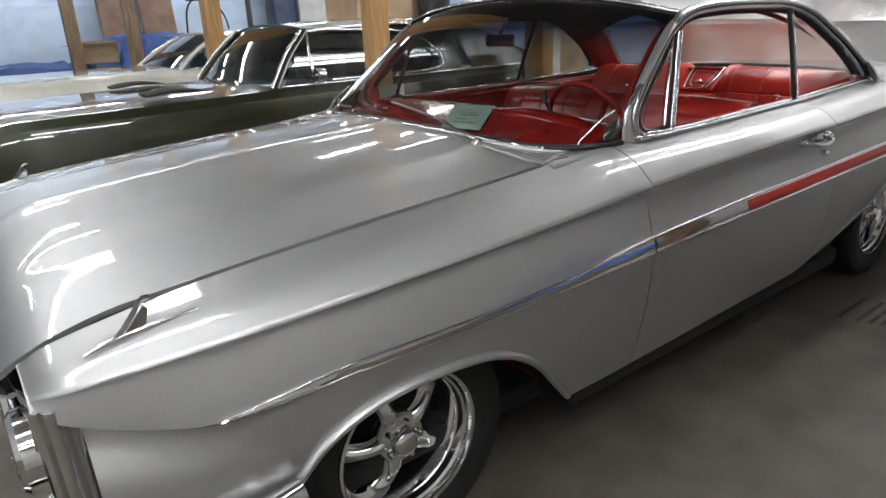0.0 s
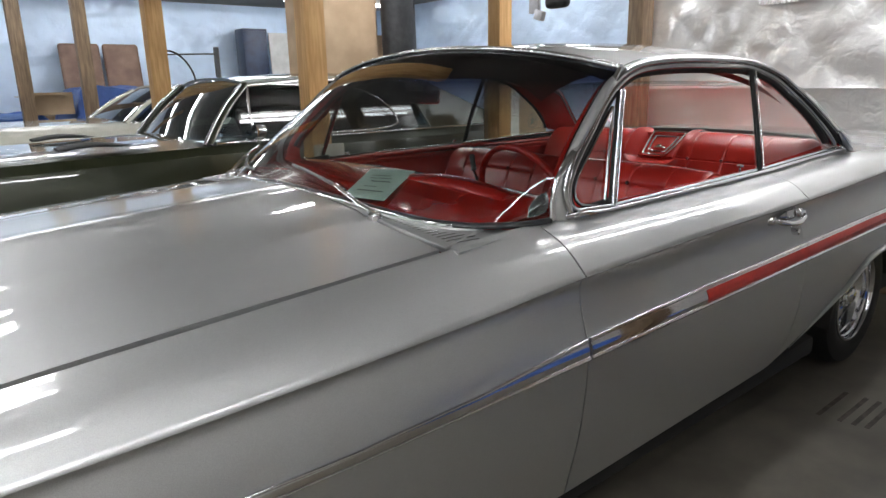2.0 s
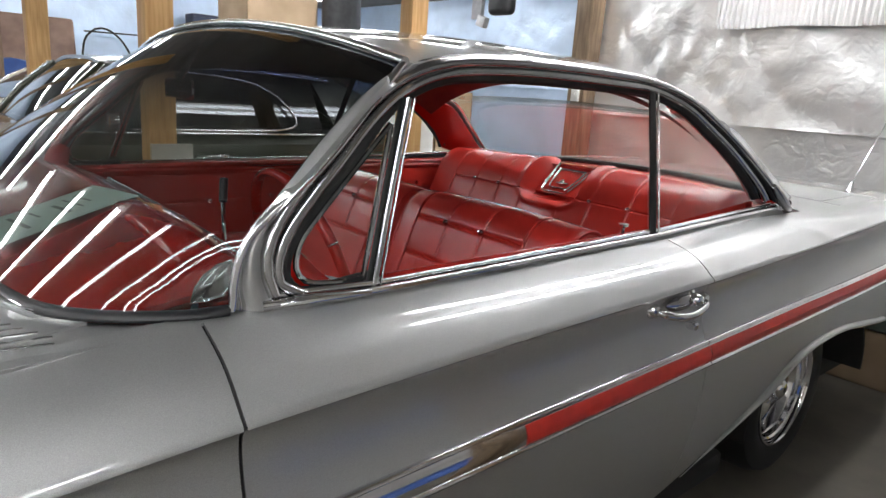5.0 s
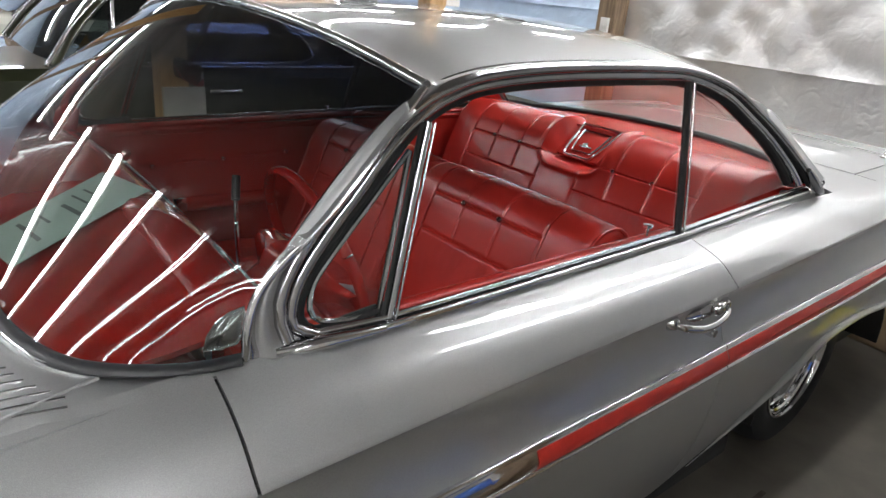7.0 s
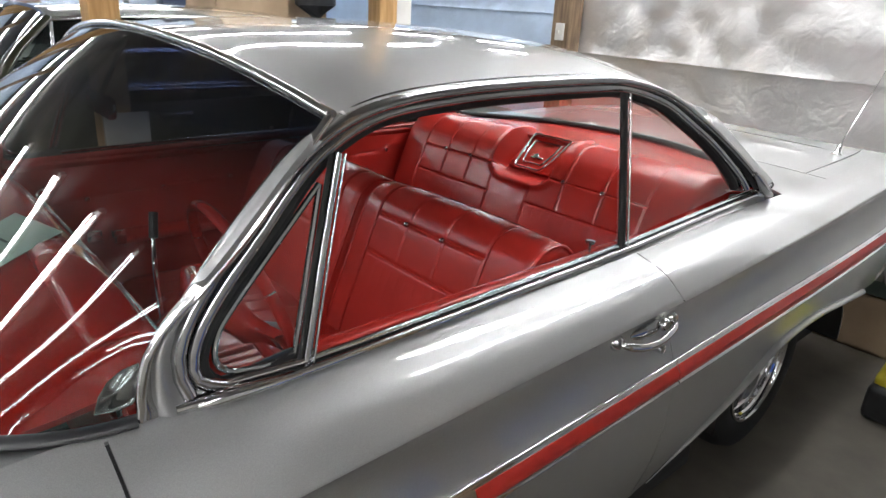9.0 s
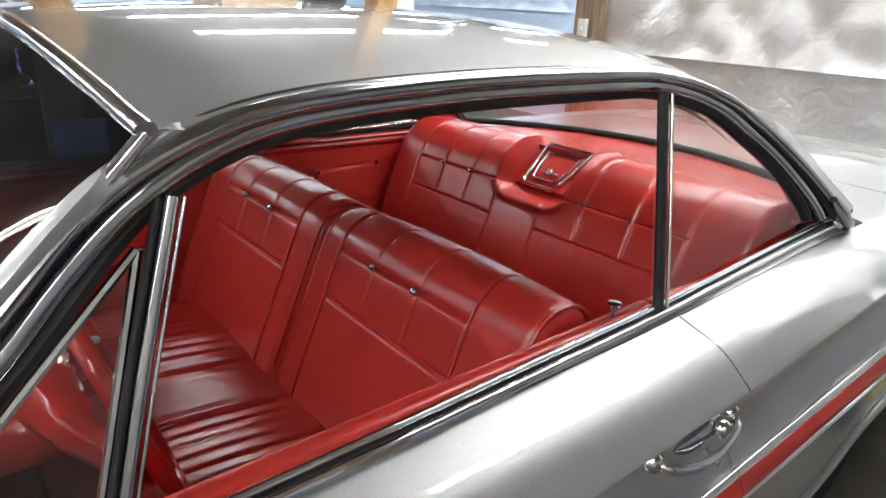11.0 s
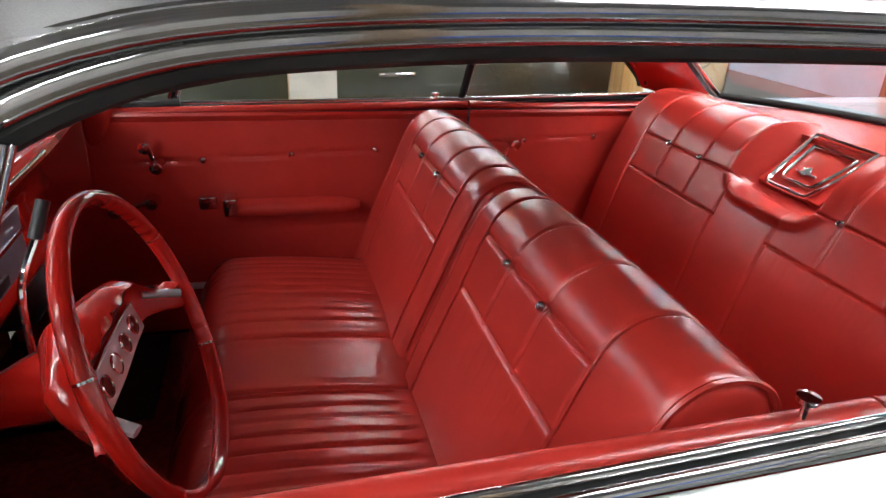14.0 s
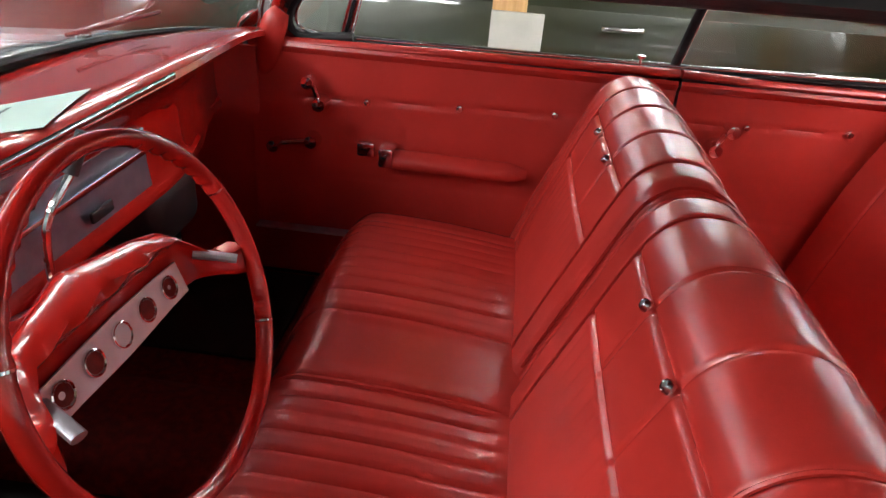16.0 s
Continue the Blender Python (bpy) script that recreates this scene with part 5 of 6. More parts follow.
# speaker grille set into the hollow in the middle of the rear seat back
M_SP = Matrix(((0.81, 0.0, -0.587, 2.588), (0.0, 1.0, 0.0, 0.002), (0.587, 0.0, 0.81, 1.034), (0, 0, 0, 1)))
sp = part("speaker_panel", turned(box(-0.085, 0.085, -0.10, 0.10, -0.012, 0.002, 0.006), M_SP), RED, rb, "red padded panel inside the chrome speaker frame")
for hw, hh, r, zo in ((0.090, 0.086, 0.006, 0.008), (0.064, 0.056, 0.004, 0.006)):
    trap = smooth_curve([(hh, hw, zo), (0, hw * 0.90, zo), (-hh * 0.8, hw * 0.74, zo), (-hh, hw * 0.6, zo), (-hh, 0, zo), (-hh, -hw * 0.6, zo), (-hh * 0.8, -hw * 0.74, zo), (0, -hw * 0.90, zo), (hh, -hw, zo)], 40)
    part("speaker_frame", turned(sweep(np.array(trap), circle(r, 8), up=(0, 0, 1)), M_SP), CHROME, rb, "chrome trapezoid speaker frame")
    part("speaker_frame", turned(tube([(hh, -hw, zo), (hh, hw, zo)], r, 8), M_SP), CHROME, rb)
part("speaker_emblem", turned(join(box(-0.030, -0.022, -0.03, 0.03, 0.002, 0.009, 0.003), turned(box(-0.012, 0.012, -0.012, 0.012, 0, 0.006, 0.003), Matrix.Translation((-0.02, 0.006, 0.004)) @ Euler((0, 0, 0.6)).to_matrix().to_4x4())), M_SP), CHROME, rb, "small chrome emblem")
part("package_shelf", sheet([[(lerp(t, [0, 1], [2.64, back_glass(v, 1.0)[0] - 0.012]), v * 0.705, 1.086 - 0.03 * t - 0.03 * abs(v) ** 8) for t in np.linspace(0, 1, 6)] for v in np.linspace(-1, 1, 30)], 0.01, inward=(2.8, 0, 0)), RED, car, "red vinyl package shelf under the rear window")

# dashboard
DASH = [(.605, 1.034), (.72, 1.05), (.84, 1.068), (.90, 1.076), (.932, 1.075), (.945, 1.06), (.93, 1.04), (.905, 1.01), (.895, .985), (.892, .95), (.892, .90), (.895, .87), (.905, .85), (.895, .83), (.84, .81)]


def dash_point(y, k):
    x, z = DASH_P[k]
    e = (abs(y) / 0.74) ** 4
    back = lerp(y, [0.2, 0.3, 0.45, 0.6, 0.74], [0, 0.01, 0.05, 0.11, 0.15]) * lerp(z, [1.0, 1.06], [1, 0.3])  # the passenger's end sweeps forward
    return (max(x, base_x_at(y) + 0.012) if k < 12 else max(x + 0.02 * e - back, base_x_at(y) + 0.014), y, z - 0.028 * e * (1 if k < 30 else 0.3))


DASH_P = smooth_curve(DASH, 50)
dash = part("dashboard", sheet([[dash_point(y, k) for k in range(50)] for y in np.linspace(-0.74, 0.74, 60)], 0.01, inward=(0.6, 0, 0.8)), REDPAINT, car, "red painted dashboard")
part("dash_molding", sweep([(0.948, y, 1.070 - 0.02 * (abs(y) / 0.74) ** 4) for y in np.linspace(-0.70, 0.175, 40)], oval(0.004, 0.006)), STAINLESS, dash, "chrome strip along the dashboard")
part("dash_fascia", sheet([[(0.898 - 0.004 * math.sin(t * 3.1), y, 0.868 + 0.112 * t) for t in np.linspace(0, 1, 6)] for y in np.linspace(-0.60, 0.135, 20)], 0.006, inward=(0.6, 0.2, 0.9)), FASCIA, dash, "blue-grey brushed aluminium fascia")
part("fascia_emblem", box(0.902, 0.909, -0.066, -0.006, 0.884, 0.904, 0.003), PLASTIC, dash, "small dark fascia emblem")
part("fascia_strip", box(0.900, 0.908, -0.58, 0.12, 0.938, 0.948, 0.003), CHROME, dash)
part("instrument_hood", sweep([(0.90, y, 1.045 + 0.025 * math.cos((y + 0.36) / 0.28 * math.pi / 2)) for y in np.linspace(-0.63, -0.09, 24)], oval(0.05, 0.02, 16), up=(0, 0, 1)), REDPAINT, dash, "red instrument hood")
part("pillar_foot_trim", sweep(smooth_curve([(0.955, 0.742, 1.095), (0.935, 0.735, 1.06), (0.918, 0.735, 1.0), (0.895, 0.742, 0.93)], 14), oval(0.034, 0.02, 14), up=(0, 1, 0), scale=[0.6, 0.8, 0.95, 1, 1, 1, 1, 0.97, 0.93, 0.88, 0.8, 0.7, 0.5, 0.2]), RED, car, "rounded red trim at the foot of the windshield pillar")


def paper_point(u, v, lift=0.0):
    a, b, c, d = (np.array(q) for q in ((0.615, -0.22, 0), (0.645, -0.39, 0), (0.93, -0.155, 0), (0.88, 0.035, 0)))
    p = (a * (1 - v) + b * v) * (1 - u) + (d * (1 - v) + c * v) * u
    return (p[0], p[1], lerp(p[0], [0.60, 0.66, 0.72, 0.84, 0.9, 0.94], [1.045, 1.05, 1.056, 1.073, 1.081, 1.082]) + 0.002 * math.sin(5 * u) + lift)


paper = tagged(part("paper_sheet", sheet([[paper_point(u, v) for u in np.linspace(0, 1, 10)] for v in np.linspace(0, 1, 8)], 0.0008, inward=(0.7, 0, 2)), PAPER, None, "pale green printed sheet lying on the red dashboard"), category="paper")
for u, v0, v1, h in ((0.2, 0.2, 0.8, 0.03), (0.34, 0.25, 0.55, 0.02), (0.5, 0.3, 0.75, 0.035), (0.62, 0.2, 0.7, 0.02), (0.72, 0.2, 0.6, 0.02)):
    part("printed_line", sheet([[paper_point(u + k * h, v, 0.0022) for k in (0, 1)] for v in np.linspace(v0, v1, 6)]), INK, paper, smooth=False)
part("heater_box", box(0.72, 0.88, 0.15, 0.37, 0.68, 0.84, 0.05, 4), PLASTIC, car, "black heater box under the dashboard")
for s in (-1, 1):
    part("sill_plate", box(0.86, 1.95, min(s * 0.695, s * 0.732), max(s * 0.695, s * 0.732), 0.488, 0.497, 0.003), BRUSHED, car, "thin bright sill plate")
mirror = part("rear_view_mirror", box(1.05, 1.07, -0.12, 0.04, 1.288, 1.335, 0.009), CHROME, car, "chrome rear-view mirror")
part("mirror_stem", tube([(1.062, -0.04, 1.33), (1.13, -0.03, 1.45)], 0.006, 8), CHROME, mirror)

# steering wheel: red rim with finger grips, wide spoke with five round holes
SW = Matrix.Translation((1.201, -0.385, 0.965)) @ Euler((0, radians(71.2), radians(-2.2))).to_matrix().to_4x4()  # local z: towards the driver, local x: down
rad = 0.2024
bell = [(0.030, -0.30), (0.034, -0.20), (0.045, -0.15), (0.052, -0.11), (0.050, -0.085), (0.03, -0.072), (0.0, -0.07)]
wheel_ob = part("steering_wheel", turned(lathe(bell, (0, -0.012, 0), (0, 0, 1), 32), SW), REDPAINT, car, "red steering wheel with a wide aluminium-faced spoke")
va = []
for i in range(288):
    a = 2 * math.pi * i / 288
    grip = 0.0022 * math.cos(60 * a) if 0.42 < abs(math.sin(a)) < 0.93 and math.cos(a) < 0.6 else 0
    for j in range(12):
        b = 2 * math.pi * j / 12
        r = rad + (0.0105 + (grip if math.cos(b) < 0 else 0)) * math.cos(b)
        va.append((r * math.cos(a), r * math.sin(a), 0.0125 * math.sin(b)))
part("rim", turned((va, grid_faces(288, 12, 0, True, True)), SW), REDPAINT, wheel_ob, "glossy red rim with finger grips")
for px, py in ((-0.079, 0.186), (0.115, 0.166), (-0.079, -0.186), (0.115, -0.166)):
    a = math.atan2(py, px)
    p, tdir = np.array((rad * math.cos(a), rad * math.sin(a), 0)), np.array((-math.sin(a), math.cos(a), 0))
    part("rim_band", turned(sweep([p - 0.0015 * tdir, p + 0.0015 * tdir], circle(0.0125, 12), up=(0, 0, 1)), SW), CHROME, wheel_ob)
# dished spoke: a ridge above the aluminium plate, arms that rise to the rim
SPOKE = [(0.0, -0.050, 0.030, -0.030, -0.058), (0.09, -0.049, 0.028, -0.030, -0.058), (0.125, -0.044, 0.024, -0.032, -0.056), (0.142, -0.026, 0.020, -0.028, -0.046), (0.156, -0.002, 0.026, -0.016, -0.026), (0.175, 0.010, 0.040, -0.006, -0.012), (0.198, 0.012, 0.050, 0.002, -0.004)]
body = []
for y in np.linspace(-0.198, 0.198, 61):
    top, low, zr, zp = (lerp(abs(y), [q[0] for q in SPOKE], [q[k] for q in SPOKE]) for k in (1, 2, 3, 4))
    w = max(0.0, 1 - abs(y) / 0.15)
    body.append([(low, zp - 0.014), (low, zp), (low * 0.3 + top * 0.7, zp + 0.002), (top * 0.98, zr - 0.008), (top, zr), (top - 0.006 - 0.012 * w, zr - 0.012), (top - 0.010 - 0.022 * w, zr - 0.03 - 0.03 * w), (low * 0.2 + top * 0.8, zp - 0.02 - 0.05 * w)])
part("spoke", turned(([(x, y - 0.012 * (1 - abs(y) / 0.198), z) for y, r in zip(np.linspace(-0.198, 0.198, 61), body) for x, z in smooth_curve(r + r[:1], 25)[:-1]], grid_faces(61, 24, 0, False, True)), SW), REDPAINT, wheel_ob, "red dished spoke across the wheel")


def plate_z(y):
    return lerp(abs(y), [0, 0.09, 0.125], [-0.0535, -0.0535, -0.0515])


face = sheet([[(-0.017 + 0.042 * t + 0.008 * (t - 0.5) * (1 - abs(y) / 0.13), y - 0.010, plate_z(y)) for t in (0, 0.5, 1)] for y in np.linspace(-0.126, 0.126, 20)], 0.003, inward=(0, 0, 5))
part("spoke_plate", turned(face, SW), BRUSHED, wheel_ob, "aluminium spoke plate with five round holes")
for k in range(-2, 3):
    c = (0.003, 0.0495 * k - 0.012, -0.0495)
    part("hole_ring", turned(lathe([(0.0125, 0.001), (0.0138, 0.0026), (0.0152, 0.0018), (0.0158, -0.001)], c, (0, 0, 1), 24), SW), CHROME, wheel_ob)
    # dark red carpet colour stands in for the shade inside the holes
    part("hole", turned(lathe([(0, -0.001 if k else 0.003), (0.0122, 0.001)], c, (0, 0, 1), 20), SW), CARPET if k else BRUSHED, wheel_ob)
for q in (-1, 1):
    bar = [(-0.012, q * 0.143, -0.040), (0.0, q * 0.153, -0.018), (0.014, q * 0.163, 0.004)]
    part("horn_bar", turned(sweep(smooth_curve(bar, 8), oval(0.0085, 0.006, 10), up=(1, 0, 0)), SW), BRUSHED, wheel_ob, "short chrome horn bar")
part("column", tube([SW @ Vector((0, -0.012, -0.28)), SW @ Vector((0, -0.012, -0.44))], 0.032, 16), REDPAINT, car, "red steering column")
lever = part("shift_lever", tube(smooth_curve([SW @ Vector((0.01, 0.03, -0.17)), (1.045, -0.335, 1.03), (1.06, -0.295, 1.085)], 10), 0.005, 8), CHROME, car, "chrome column shift lever")
part("lever_knob", tube(smooth_curve([(1.06, -0.295, 1.085), (1.066, -0.283, 1.108), (1.072, -0.272, 1.13)], 6), 0.009, 10), PLASTIC, lever, "black lever grip")


# ---- other cars and clutter ----
def parked_car(name, label, x0, cy, length, half, paint, ws_x, belt, roof, roof_x, tail_x, hood_z, fastback=False):
    """A parked car, lower body lofted along x, with a glazed cabin, seen from its left."""
    c = thing(name, label, "car", "parked cars")
    xs = np.linspace(0, 1, 50)
    rows = []
    for u in xs:
        x = x0 + length * u
        top = lerp(x, [x0, x0 + 0.15, ws_x, tail_x, x0 + length - 0.1, x0 + length], [hood_z - 0.10, hood_z - 0.05, belt - 0.01, belt, belt - 0.05, belt - 0.2])
        w = half * lerp(u, [0, 0.05, 0.3, 0.8, 1.0], [0.86, 0.95, 1.0, 1.0, 0.9])
        sec = [(-w * 0.9, 0.22), (-w * 0.98, 0.36), (-w, 0.58), (-w * 0.985, top - 0.16), (-w * 0.95, top - 0.05), (-w * 0.88, top)]
        crown = 0.035
        sec += [(-w * 0.7, top + crown * 0.6), (-w * 0.35, top + crown), (0, top + crown * 1.15)]
        full = sec + [(-y, z) for y, z in sec[-2::-1]]
        rows.append([(x, cy + y, z) for y, z in full])
    v, f = sheet(rows)
    m = len(rows[0])
    f += [tuple(range(m)), tuple(len(v) - m + i for i in range(m))]
    part("body", (v, f), paint, c, sharp=30)
    # cabin: pillars, roof and glass
    cb = half * 0.86
    ct = half * 0.70
    a0, a1, r1, t1 = ws_x, ws_x + roof_x, tail_x - (0.9 if fastback else 0.45), tail_x
    part("cabin_roof", sheet([[(x, cy + ct * v, roof - 0.05 * abs(v) ** 3 - 0.03 * ((x - (a1 + r1) / 2) / (r1 - a1) * 2) ** 2) for v in np.linspace(-1, 1, 16)] for x in np.linspace(a1, r1, 12)], 0.02, inward=((a1 + r1) / 2, cy, 0)), paint, c)
    for s in (-1, 1):
        za = roof - 0.08
        part("pillar", sweep(smooth_curve([(a0 + 0.06, cy + s * cb, belt), ((a0 + a1) / 2 + 0.02, cy + s * (cb + ct) / 2, (belt + za) / 2 + 0.02), (a1, cy + s * ct, za)], 10), oval(0.028, 0.02)), paint, c)
        part("pillar_molding", sweep(smooth_curve([(a0 + 0.03, cy + s * cb, belt), ((a0 + a1) / 2 - 0.01, cy + s * (cb + ct) / 2, (belt + za) / 2 + 0.02), (a1 - 0.03, cy + s * ct, za)], 10), oval(0.012, 0.012)), CHROME, c)
        part("gutter_molding", sweep([(x, cy + s * (ct + 0.012), roof - 0.062 - 0.03 * ((x - (a1 + r1) / 2) / (r1 - a1) * 2) ** 2) for x in np.linspace(a1 - 0.02, r1, 12)], oval(0.01, 0.012)), CHROME, c)
        part("rear_quarter", sheet([[(lerp(t, [0, 1], [r1 - 0.15, r1 + 0.05]) + u * (t1 - r1) * (0.2 if t < 0.5 else 1), cy + s * lerp(u, [0, 1], [ct, cb]), lerp(u, [0, 1], [roof - 0.07, belt])) for t in (0, 0.5, 1)] for u in np.linspace(0, 1, 8)], 0.02, inward=(a1, cy, 0.9)), paint, c)
        part("side_glass", ([(a0 + 0.12, cy + s * cb, belt), (r1 - 0.1, cy + s * cb, belt), (r1 - 0.15, cy + s * ct, roof - 0.075), (a1 + 0.02, cy + s * ct, roof - 0.075)], [(0, 1, 2, 3)]), GLASSDARK, c, smooth=False)
        part("vent_post", sweep([(a0 + 0.38, cy + s * cb, belt), (a0 + 0.385, cy + s * (cb + ct) / 2, (belt + roof) / 2 - 0.04), (a1 + 0.01, cy + s * ct, roof - 0.08)], oval(0.012, 0.01), up=(0, 1, 0)), CHROME, c)
        part("belt_molding", sweep([(x, cy + s * (half * 0.885), belt + 0.005) for x in np.linspace(a0 + 0.1, t1 - 0.1, 12)], oval(0.008, 0.010)), CHROME, c)
        for wx in (x0 + 0.85, x0 + length - 1.05):
            w = part("wheel", lathe([(0.0, 0.0), (0.12, 0.0), (0.18, -0.02), (0.2, 0.01), (0.21, 0.0)], (wx, cy + s * half * 0.97, 0.33), (0, s, 0), 28), CHROME, c)
            part("tyre", lathe([(0.2, 0.005), (0.28, 0.02), (0.32, 0.0), (0.33, -0.06), (0.33, -0.2)], (wx, cy + s * half * 0.97, 0.33), (0, s, 0), 32), RUBBER, w)
    part("windshield", sheet([[(lerp(t, [0, 1], [a0 + 0.08 * v * v, a1 + 0.02 * v * v]) - 0.03 * math.sin(math.pi * t), cy + v * lerp(t, [0, 1], [cb, ct]), lerp(t, [0, 1], [belt + 0.02, roof - 0.05 - 0.03 * abs(v) ** 3])) for t in np.linspace(0, 1, 8)] for v in np.linspace(-1, 1, 16)]), GLASSDARK, c)
    part("rear_glass", sheet([[(lerp(t, [0, 1], [t1, r1]), cy + v * lerp(t, [0, 1], [cb, ct]), lerp(t, [0, 1], [belt + 0.02, roof - 0.06])) for t in np.linspace(0, 1, 5)] for v in np.linspace(-1, 1, 8)]), GLASSDARK, c)
    part("cabin_floor", box(a0 + 0.2, t1 - 0.2, cy - cb * 0.9, cy + cb * 0.9, 0.4, belt - 0.12), PLASTIC, c, "dark interior")
    for s in (-1, 1):
        part("seat", box(a0 + 1.0, a0 + 1.2, cy + s * 0.36 - 0.25, cy + s * 0.36 + 0.25, 0.5, belt + 0.16, 0.06, 3), PLASTIC, c, "dark bucket seat")
    part("steering_wheel", turned(lathe([(0.18, -0.01), (0.19, 0.0), (0.2, -0.01), (0.19, -0.02), (0.18, -0.01)], (0, 0, 0), (0, 0, 1), 28), Matrix.Translation((a0 + 0.55, cy - 0.36, belt + 0.03)) @ Euler((0, radians(65), 0)).to_matrix().to_4x4()), PLASTIC, c)
    part("door_mirror", join(lathe([(0, 0.05), (0.045, 0.045), (0.055, 0.0), (0.05, -0.02), (0, -0.03)], (a0 + 0.37, cy - half * 0.93, belt + 0.07), (1, 0, 0), 18), tube([(a0 + 0.38, cy - half * 0.9, belt), (a0 + 0.37, cy - half * 0.93, belt + 0.04)], 0.01, 8)), CHROME, c, "round chrome door mirror")
    return c


green = parked_car("fastback_coupe", "dark green fastback coupe with chrome window trim", -0.62, 3.24, 4.75, 0.93, GREEN, 1.12, 0.985, 1.445, 0.40, 3.9, 0.985, True)
for s in (-1, 1):
    sc = part("hood_scoop", sweep(smooth_curve([(0.32, 3.04 + s * 0.48, 1.012), (0.5, 3.04 + s * 0.48, 1.03), (0.72, 3.04 + s * 0.48, 1.012)], 12), oval(0.12, 0.014, 16), scale=[0.75, 0.95, 1, 1, 1, 1, 0.97, 0.93, 0.85, 0.7, 0.45, 0.15]), RUBBER, green, "black hood scoop")
for s in (-1, 1):
    y = 3.24 + s * 0.80
    loop = [(1.62, y, 1.01), (2.35, y, 1.012), (2.62, y + s * -0.005, 1.03), (2.68, y - s * 0.03, 1.09), (2.55, y - s * 0.09, 1.24), (2.3, y - s * 0.13, 1.33), (1.7, y - s * 0.14, 1.36)]
    part("quarter_window_molding", sweep(np.array(smooth_curve(loop, 50)) + np.array([0, s * 0.03, 0]), oval(0.009, 0.009)), CHROME, green, "chrome surround of the rear quarter window")
    part("door_handle", sweep([(1.95, 3.24 + s * 0.945, 0.86), (2.0, 3.24 + s * 0.96, 0.862), (2.1, 3.24 + s * 0.96, 0.864), (2.14, 3.24 + s * 0.945, 0.864)], oval(0.008, 0.012)), CHROME, green, "chrome door handle")
cream = parked_car("white_coupe", "cream-white hardtop coupe with a dark cabin", -1.0, 6.25, 4.9, 0.95, CREAM, 1.35, 1.0, 1.40, 0.55, 4.2, 1.03)


def draped(name, label, x0, x1, y0, y1, ztop):
    """A tarpaulin draped over a hidden hump."""
    rows = []
    for x in np.linspace(x0, x1, 40):
        row = []
        for y in np.linspace(y0, y1, 30):
            e = min((x - x0), (x1 - x), (y - y0), (y1 - y))
            z = ztop * min(1, (e / 0.25)) ** 0.5 + 0.06 * noise.noise(Vector((x * 2.3, y * 2.1, 1))) + 0.02 * noise.noise(Vector((x * 8, y * 8, 4)))
            row.append((x, y, max(0.005, z)))
        rows.append(row)
    return tagged(part(name, sheet(rows), TARP, None, label), category="tarpaulin")


draped("tarpaulin", "crumpled blue tarpaulin over a low stack", -1.4, 1.45, 8.6, 11.2, 0.98)
draped("tarpaulin", "blue tarpaulin draped over a tall hump", 1.45, 2.9, 8.7, 10.6, 1.35)
# unseen blue hump, added only to be mirrored in the chrome side trim
draped("tarpaulin", "unseen blue sheet added by the boarded wall for blue reflections in the chrome", 2.0, 4.2, -3.95, -3.0, 0.42)


def carton(x0, x1, y0, y1, z0, z1, label, flaps=True):
    c = thing("cardboard_box", label, "box", "cardboard boxes")
    t = 0.008
    part("wall", join(box(x0, x1, y0, y0 + t, z0, z1), box(x0, x1, y1 - t, y1, z0, z1), box(x0, x0 + t, y0, y1, z0, z1), box(x1 - t, x1, y0, y1, z0, z1), box(x0, x1, y0, y1, z0, z0 + t)), BOARD, c, smooth=False)
    if flaps:
        part("flap", box(x0, x1, y0 - 0.16, y0, z1 - 0.03, z1 - 0.024), BOARD, c, smooth=False)
        part("flap", box(x0 - 0.15, x0, y0, y1, z1 - 0.05, z1 - 0.044), BOARD, c, smooth=False)
    else:
        part("lid", box(x0, x1, y0, y1, z1 - t, z1), BOARD, c, smooth=False)
    return c


carton(1.05, 1.55, 8.75, 9.2, 1.0, 1.3, "open brown cardboard box on the blue tarpaulin")
for k, (x0, x1, z1) in enumerate(((1.90, 2.55, 2.1), (2.60, 3.20, 2.1))):
    tagged(part("backrest_panel", turned(box(x0, x1, 0, 0.08, 0.0, z1 - 0.9, 0.05, 3), Matrix.Translation((0, 11.2, 0.92)) @ Euler((radians(-8), 0, 0)).to_matrix().to_4x4()), PANEL, None, "brown upholstered panel leaning by the foil wall"), category="panel", group="leaning panels")
tagged(part("bench", box(1.3, 3.1, 10.7, 11.7, 0, 0.92, 0.01), WOODDARK, None, "dark low bench along the foil wall"), category="bench")
carton(3.65, 4.5, 5.4, 6.2, 0, 2.6, "tall plain cardboard carton behind the cars", False)
carton(4.6, 5.1, 5.6, 6.2, 0, 1.95, "tall cardboard carton standing by the other", False)
marked = carton(3.35, 3.66, 1.75, 2.15, 0.0, 1.35, "printed cardboard box with a dark round mark", False)
part("round_mark", join(lathe([(0.048, 0.0), (0.052, 0.002), (0.056, 0.0)], (3.5, 1.749, 1.045), (0, -1, 0), 28), *[turned(box(-0.006, 0.006, -0.0015, 0.0015, 0.006, 0.036), Matrix.Translation((3.5, 1.7485, 1.045)) @ Euler((0, radians(72 * k), 0)).to_matrix().to_4x4()) for k in range(5)]), INK, marked, "dark round printed mark")
tagged(part("white_board", box(3.10, 3.24, 1.64, 1.68, 0, 1.6, 0.003), WHITE, None, "narrow white board leaning by the pine post"), category="board")
tagged(part("white_plank", box(1.455, 1.645, 1.51, 1.534, 0, 1.02, 0.002), AGED, None, "pale board fixed to the face of the pine post"), category="board")
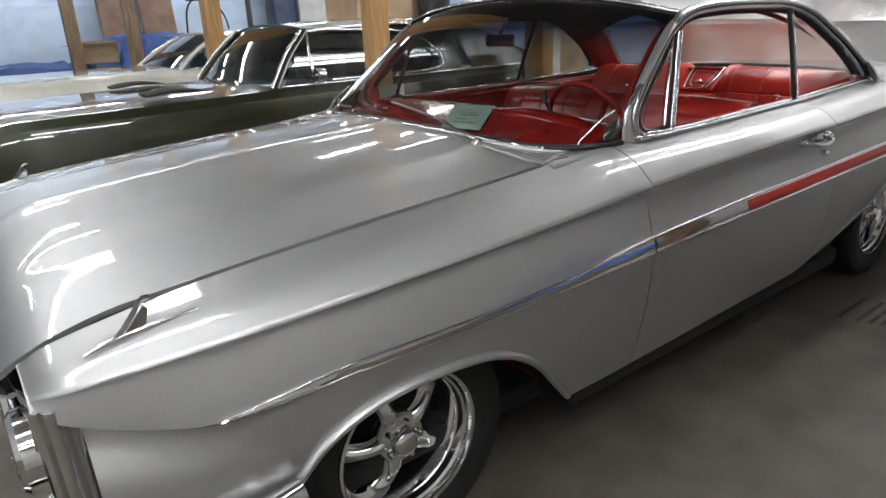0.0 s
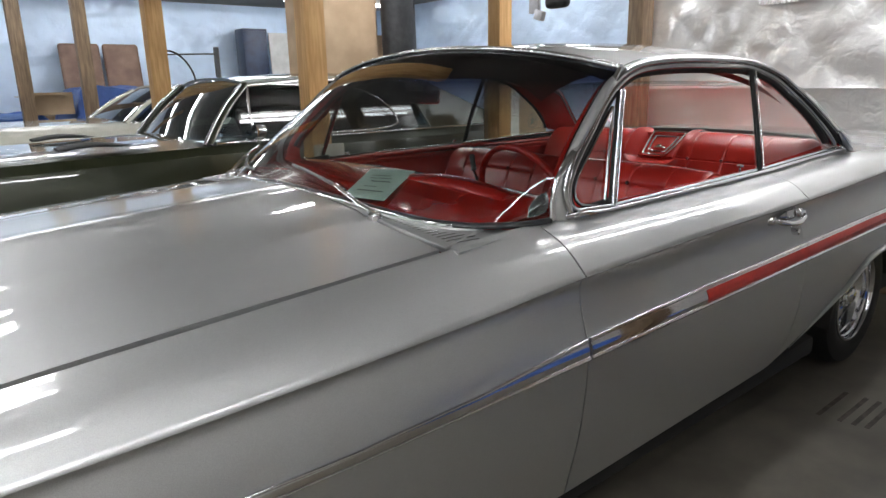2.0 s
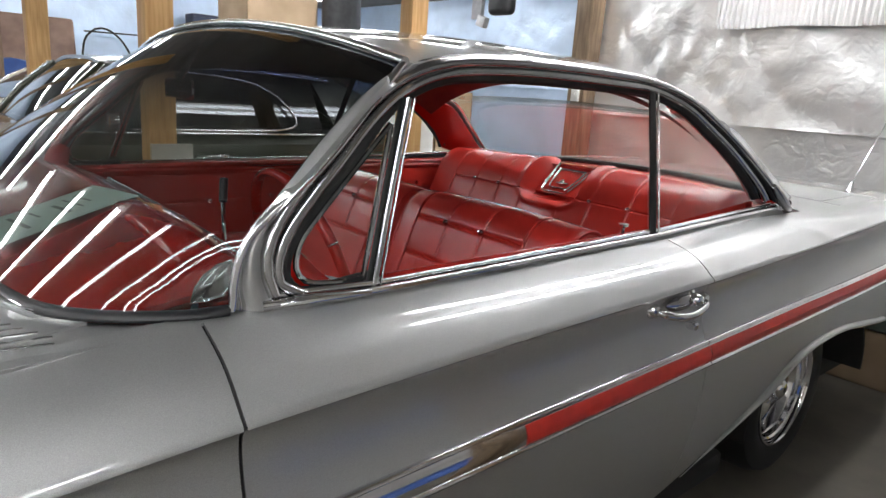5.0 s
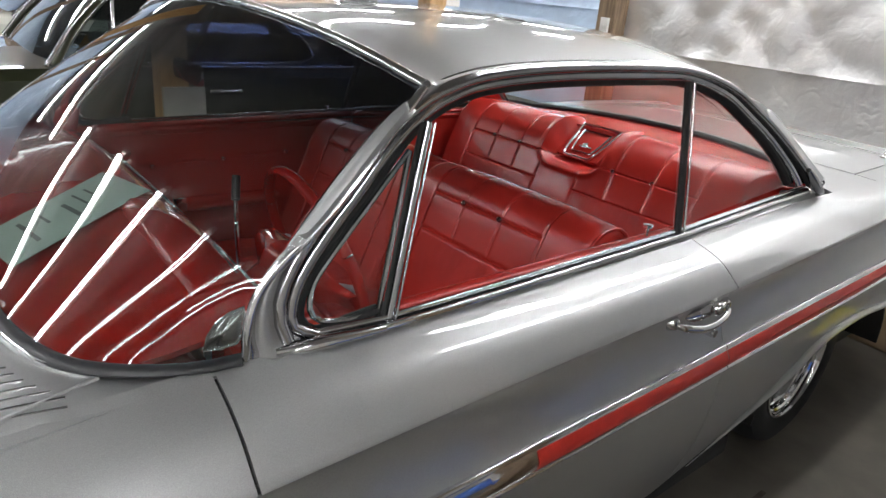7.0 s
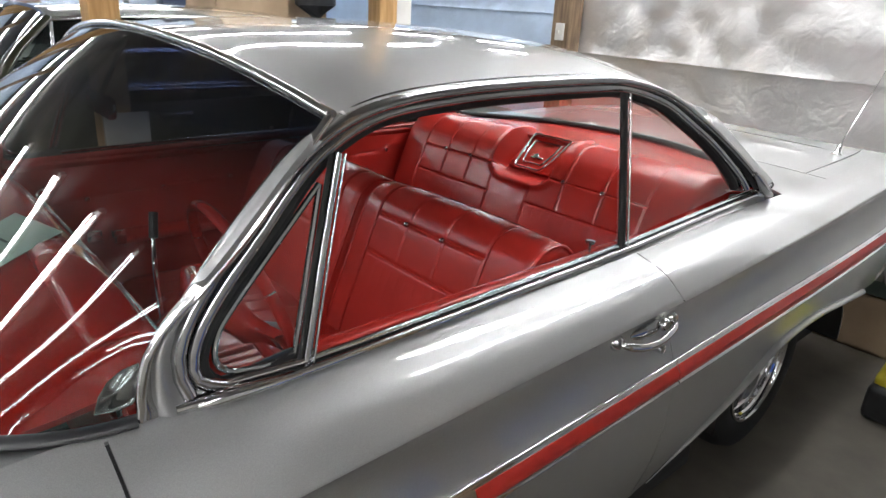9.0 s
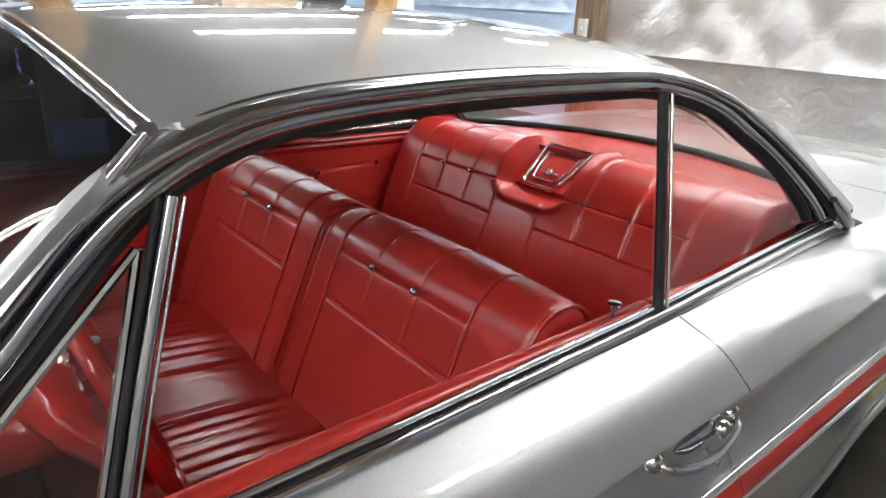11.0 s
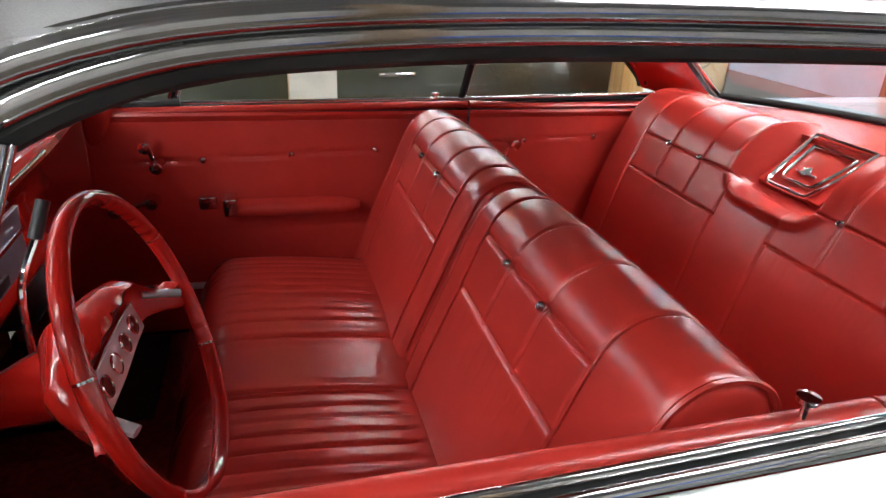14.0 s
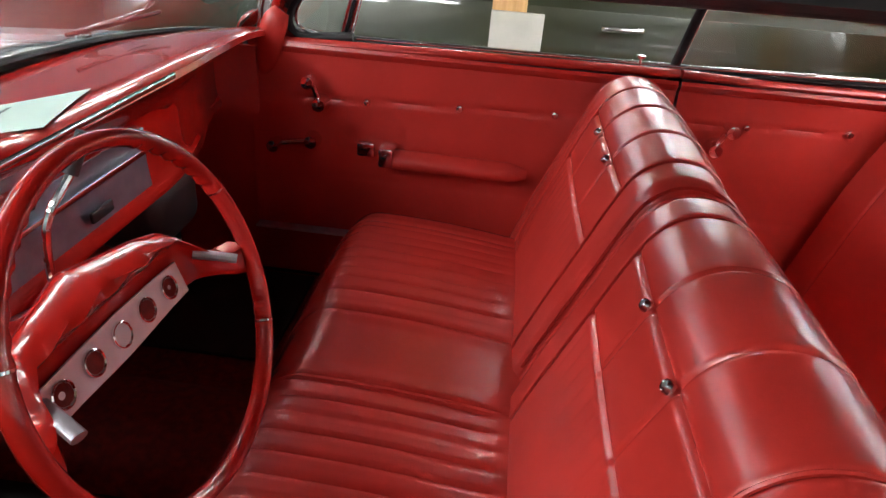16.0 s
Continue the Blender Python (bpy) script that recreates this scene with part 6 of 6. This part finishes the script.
tagged(part("hanging_coat", sweep(smooth_curve([(4.75, 5.3, 0.0), (4.78, 5.3, 1.2), (4.75, 5.3, 2.6)], 10), oval(0.16, 0.25, 14)), PLASTIC, None, "dark garment bag hanging beside the cartons"), category="bag")
tool = thing("yard_tool", "yellow and black power tool standing on the floor", "tool")
part("casing", box(3.62, 3.95, -1.30, -1.03, 0.0, 0.16, 0.03, 3), PLASTIC, tool, "black casing")
part("cover", turned(box(-0.16, 0.16, -0.12, 0.12, 0, 0.10, 0.03, 3), Matrix.Translation((3.82, -1.16, 0.15)) @ Euler((0, radians(-18), 0)).to_matrix().to_4x4()), YELLOW, tool, "yellow cover")
part("handle", tube(smooth_curve([(3.9, -1.16, 0.22), (4.1, -1.16, 0.5), (4.3, -1.16, 0.85)], 10), 0.014, 8), PLASTIC, tool, "black handle")
tote = thing("storage_tote", "grey-green plastic tote on a cardboard carton behind the car", "tote")
part("tub", join(box(4.28, 4.72, -1.02, -0.62, 0.30, 0.50, 0.03, 2)), surface("grey-green plastic", (0.09, 0.12, 0.10), (0.13, 0.16, 0.14), 0.45), tote)
part("rim", box(4.26, 4.74, -1.04, -0.60, 0.48, 0.52, 0.01), surface("pale green plastic", (0.12, 0.15, 0.13), (0.16, 0.19, 0.17), 0.4), tote)
carton(4.3, 4.75, -1.0, -0.3, 0.0, 0.30, "low brown cardboard carton on the floor", False)

# hanging from the ceiling near the end of the foil wall
tagged(part("work_lantern", join(box(4.54, 4.66, 2.36, 2.62, 2.0, 2.30, 0.05, 4), tube([(4.6, 2.49, 2.28), (4.6, 2.49, CEIL - 0.01)], 0.008, 8), box(4.54, 4.66, 2.43, 2.55, CEIL - 0.03, CEIL + 0.002, 0.006)), PLASTIC, None, "black work lantern hanging from a cord under the ceiling"), category="lantern")
strap = thing("steel_bracket", "grey steel bracket hanging from the ceiling", "bracket")
part("bar", box(4.58, 4.62, 2.72, 2.84, 1.98, CEIL + 0.002, 0.004), BRUSHED, strap)
part("foot", turned(box(-0.03, 0.03, -0.05, 0.05, -0.09, 0.0, 0.008), Matrix.Translation((4.6, 2.70, 2.0)) @ Euler((0.3, 0, 0)).to_matrix().to_4x4()), BRUSHED, strap)
sw = thing("switch_box", "white switch box on the timber post", "switch")
part("plate", box(4.655, 4.679, 1.63, 1.70, 1.34, 1.46, 0.004), WHITE, sw)
part("toggle", box(4.645, 4.656, 1.66, 1.67, 1.39, 1.41, 0.002), WHITE, sw)
locker = thing("tall_locker", "dark blue steel locker standing by the far wall", "locker")
part("body", box(5.2, 5.72, 11.3, 11.7, 0, 2.45, 0.012), surface("dark blue steel", (0.012, 0.02, 0.05), (0.02, 0.035, 0.08), 0.4), locker)
part("door", box(5.22, 5.70, 11.285, 11.3, 0.08, 2.40, 0.006), surface("navy enamel", (0.014, 0.024, 0.06), (0.022, 0.04, 0.09), 0.35), locker)
part("handle", box(5.62, 5.645, 11.27, 11.285, 1.15, 1.3, 0.004), BRUSHED, locker)
tagged(part("panel_board", turned(box(5.85, 6.6, 0, 0.04, 0, 2.4, 0.006), Matrix.Translation((0, 11.35, 0)) @ Euler((radians(-4), 0, 0)).to_matrix().to_4x4()), WHITE, None, "pale board leaning by the dark locker"), category="board")
rack = thing("tube_frame", "bent steel tube frame standing in front of the foil wall", "frame")
part("hoop", tube(smooth_curve([(3.05, 10.2, 0.0), (3.06, 10.2, 1.5), (3.2, 10.2, 1.88), (3.45, 10.2, 1.93), (3.7, 10.2, 1.7), (3.8, 10.2, 1.3), (3.82, 10.2, 0.0)], 50), 0.016, 8), DARK, rack)
part("cross_bar", tube([(3.1, 10.2, 1.88), (4.2, 10.2, 1.9)], 0.012, 8), DARK, rack)
part("upright", box(4.17, 4.25, 10.16, 10.24, 0, 2.02, 0.01), PLASTIC, rack)
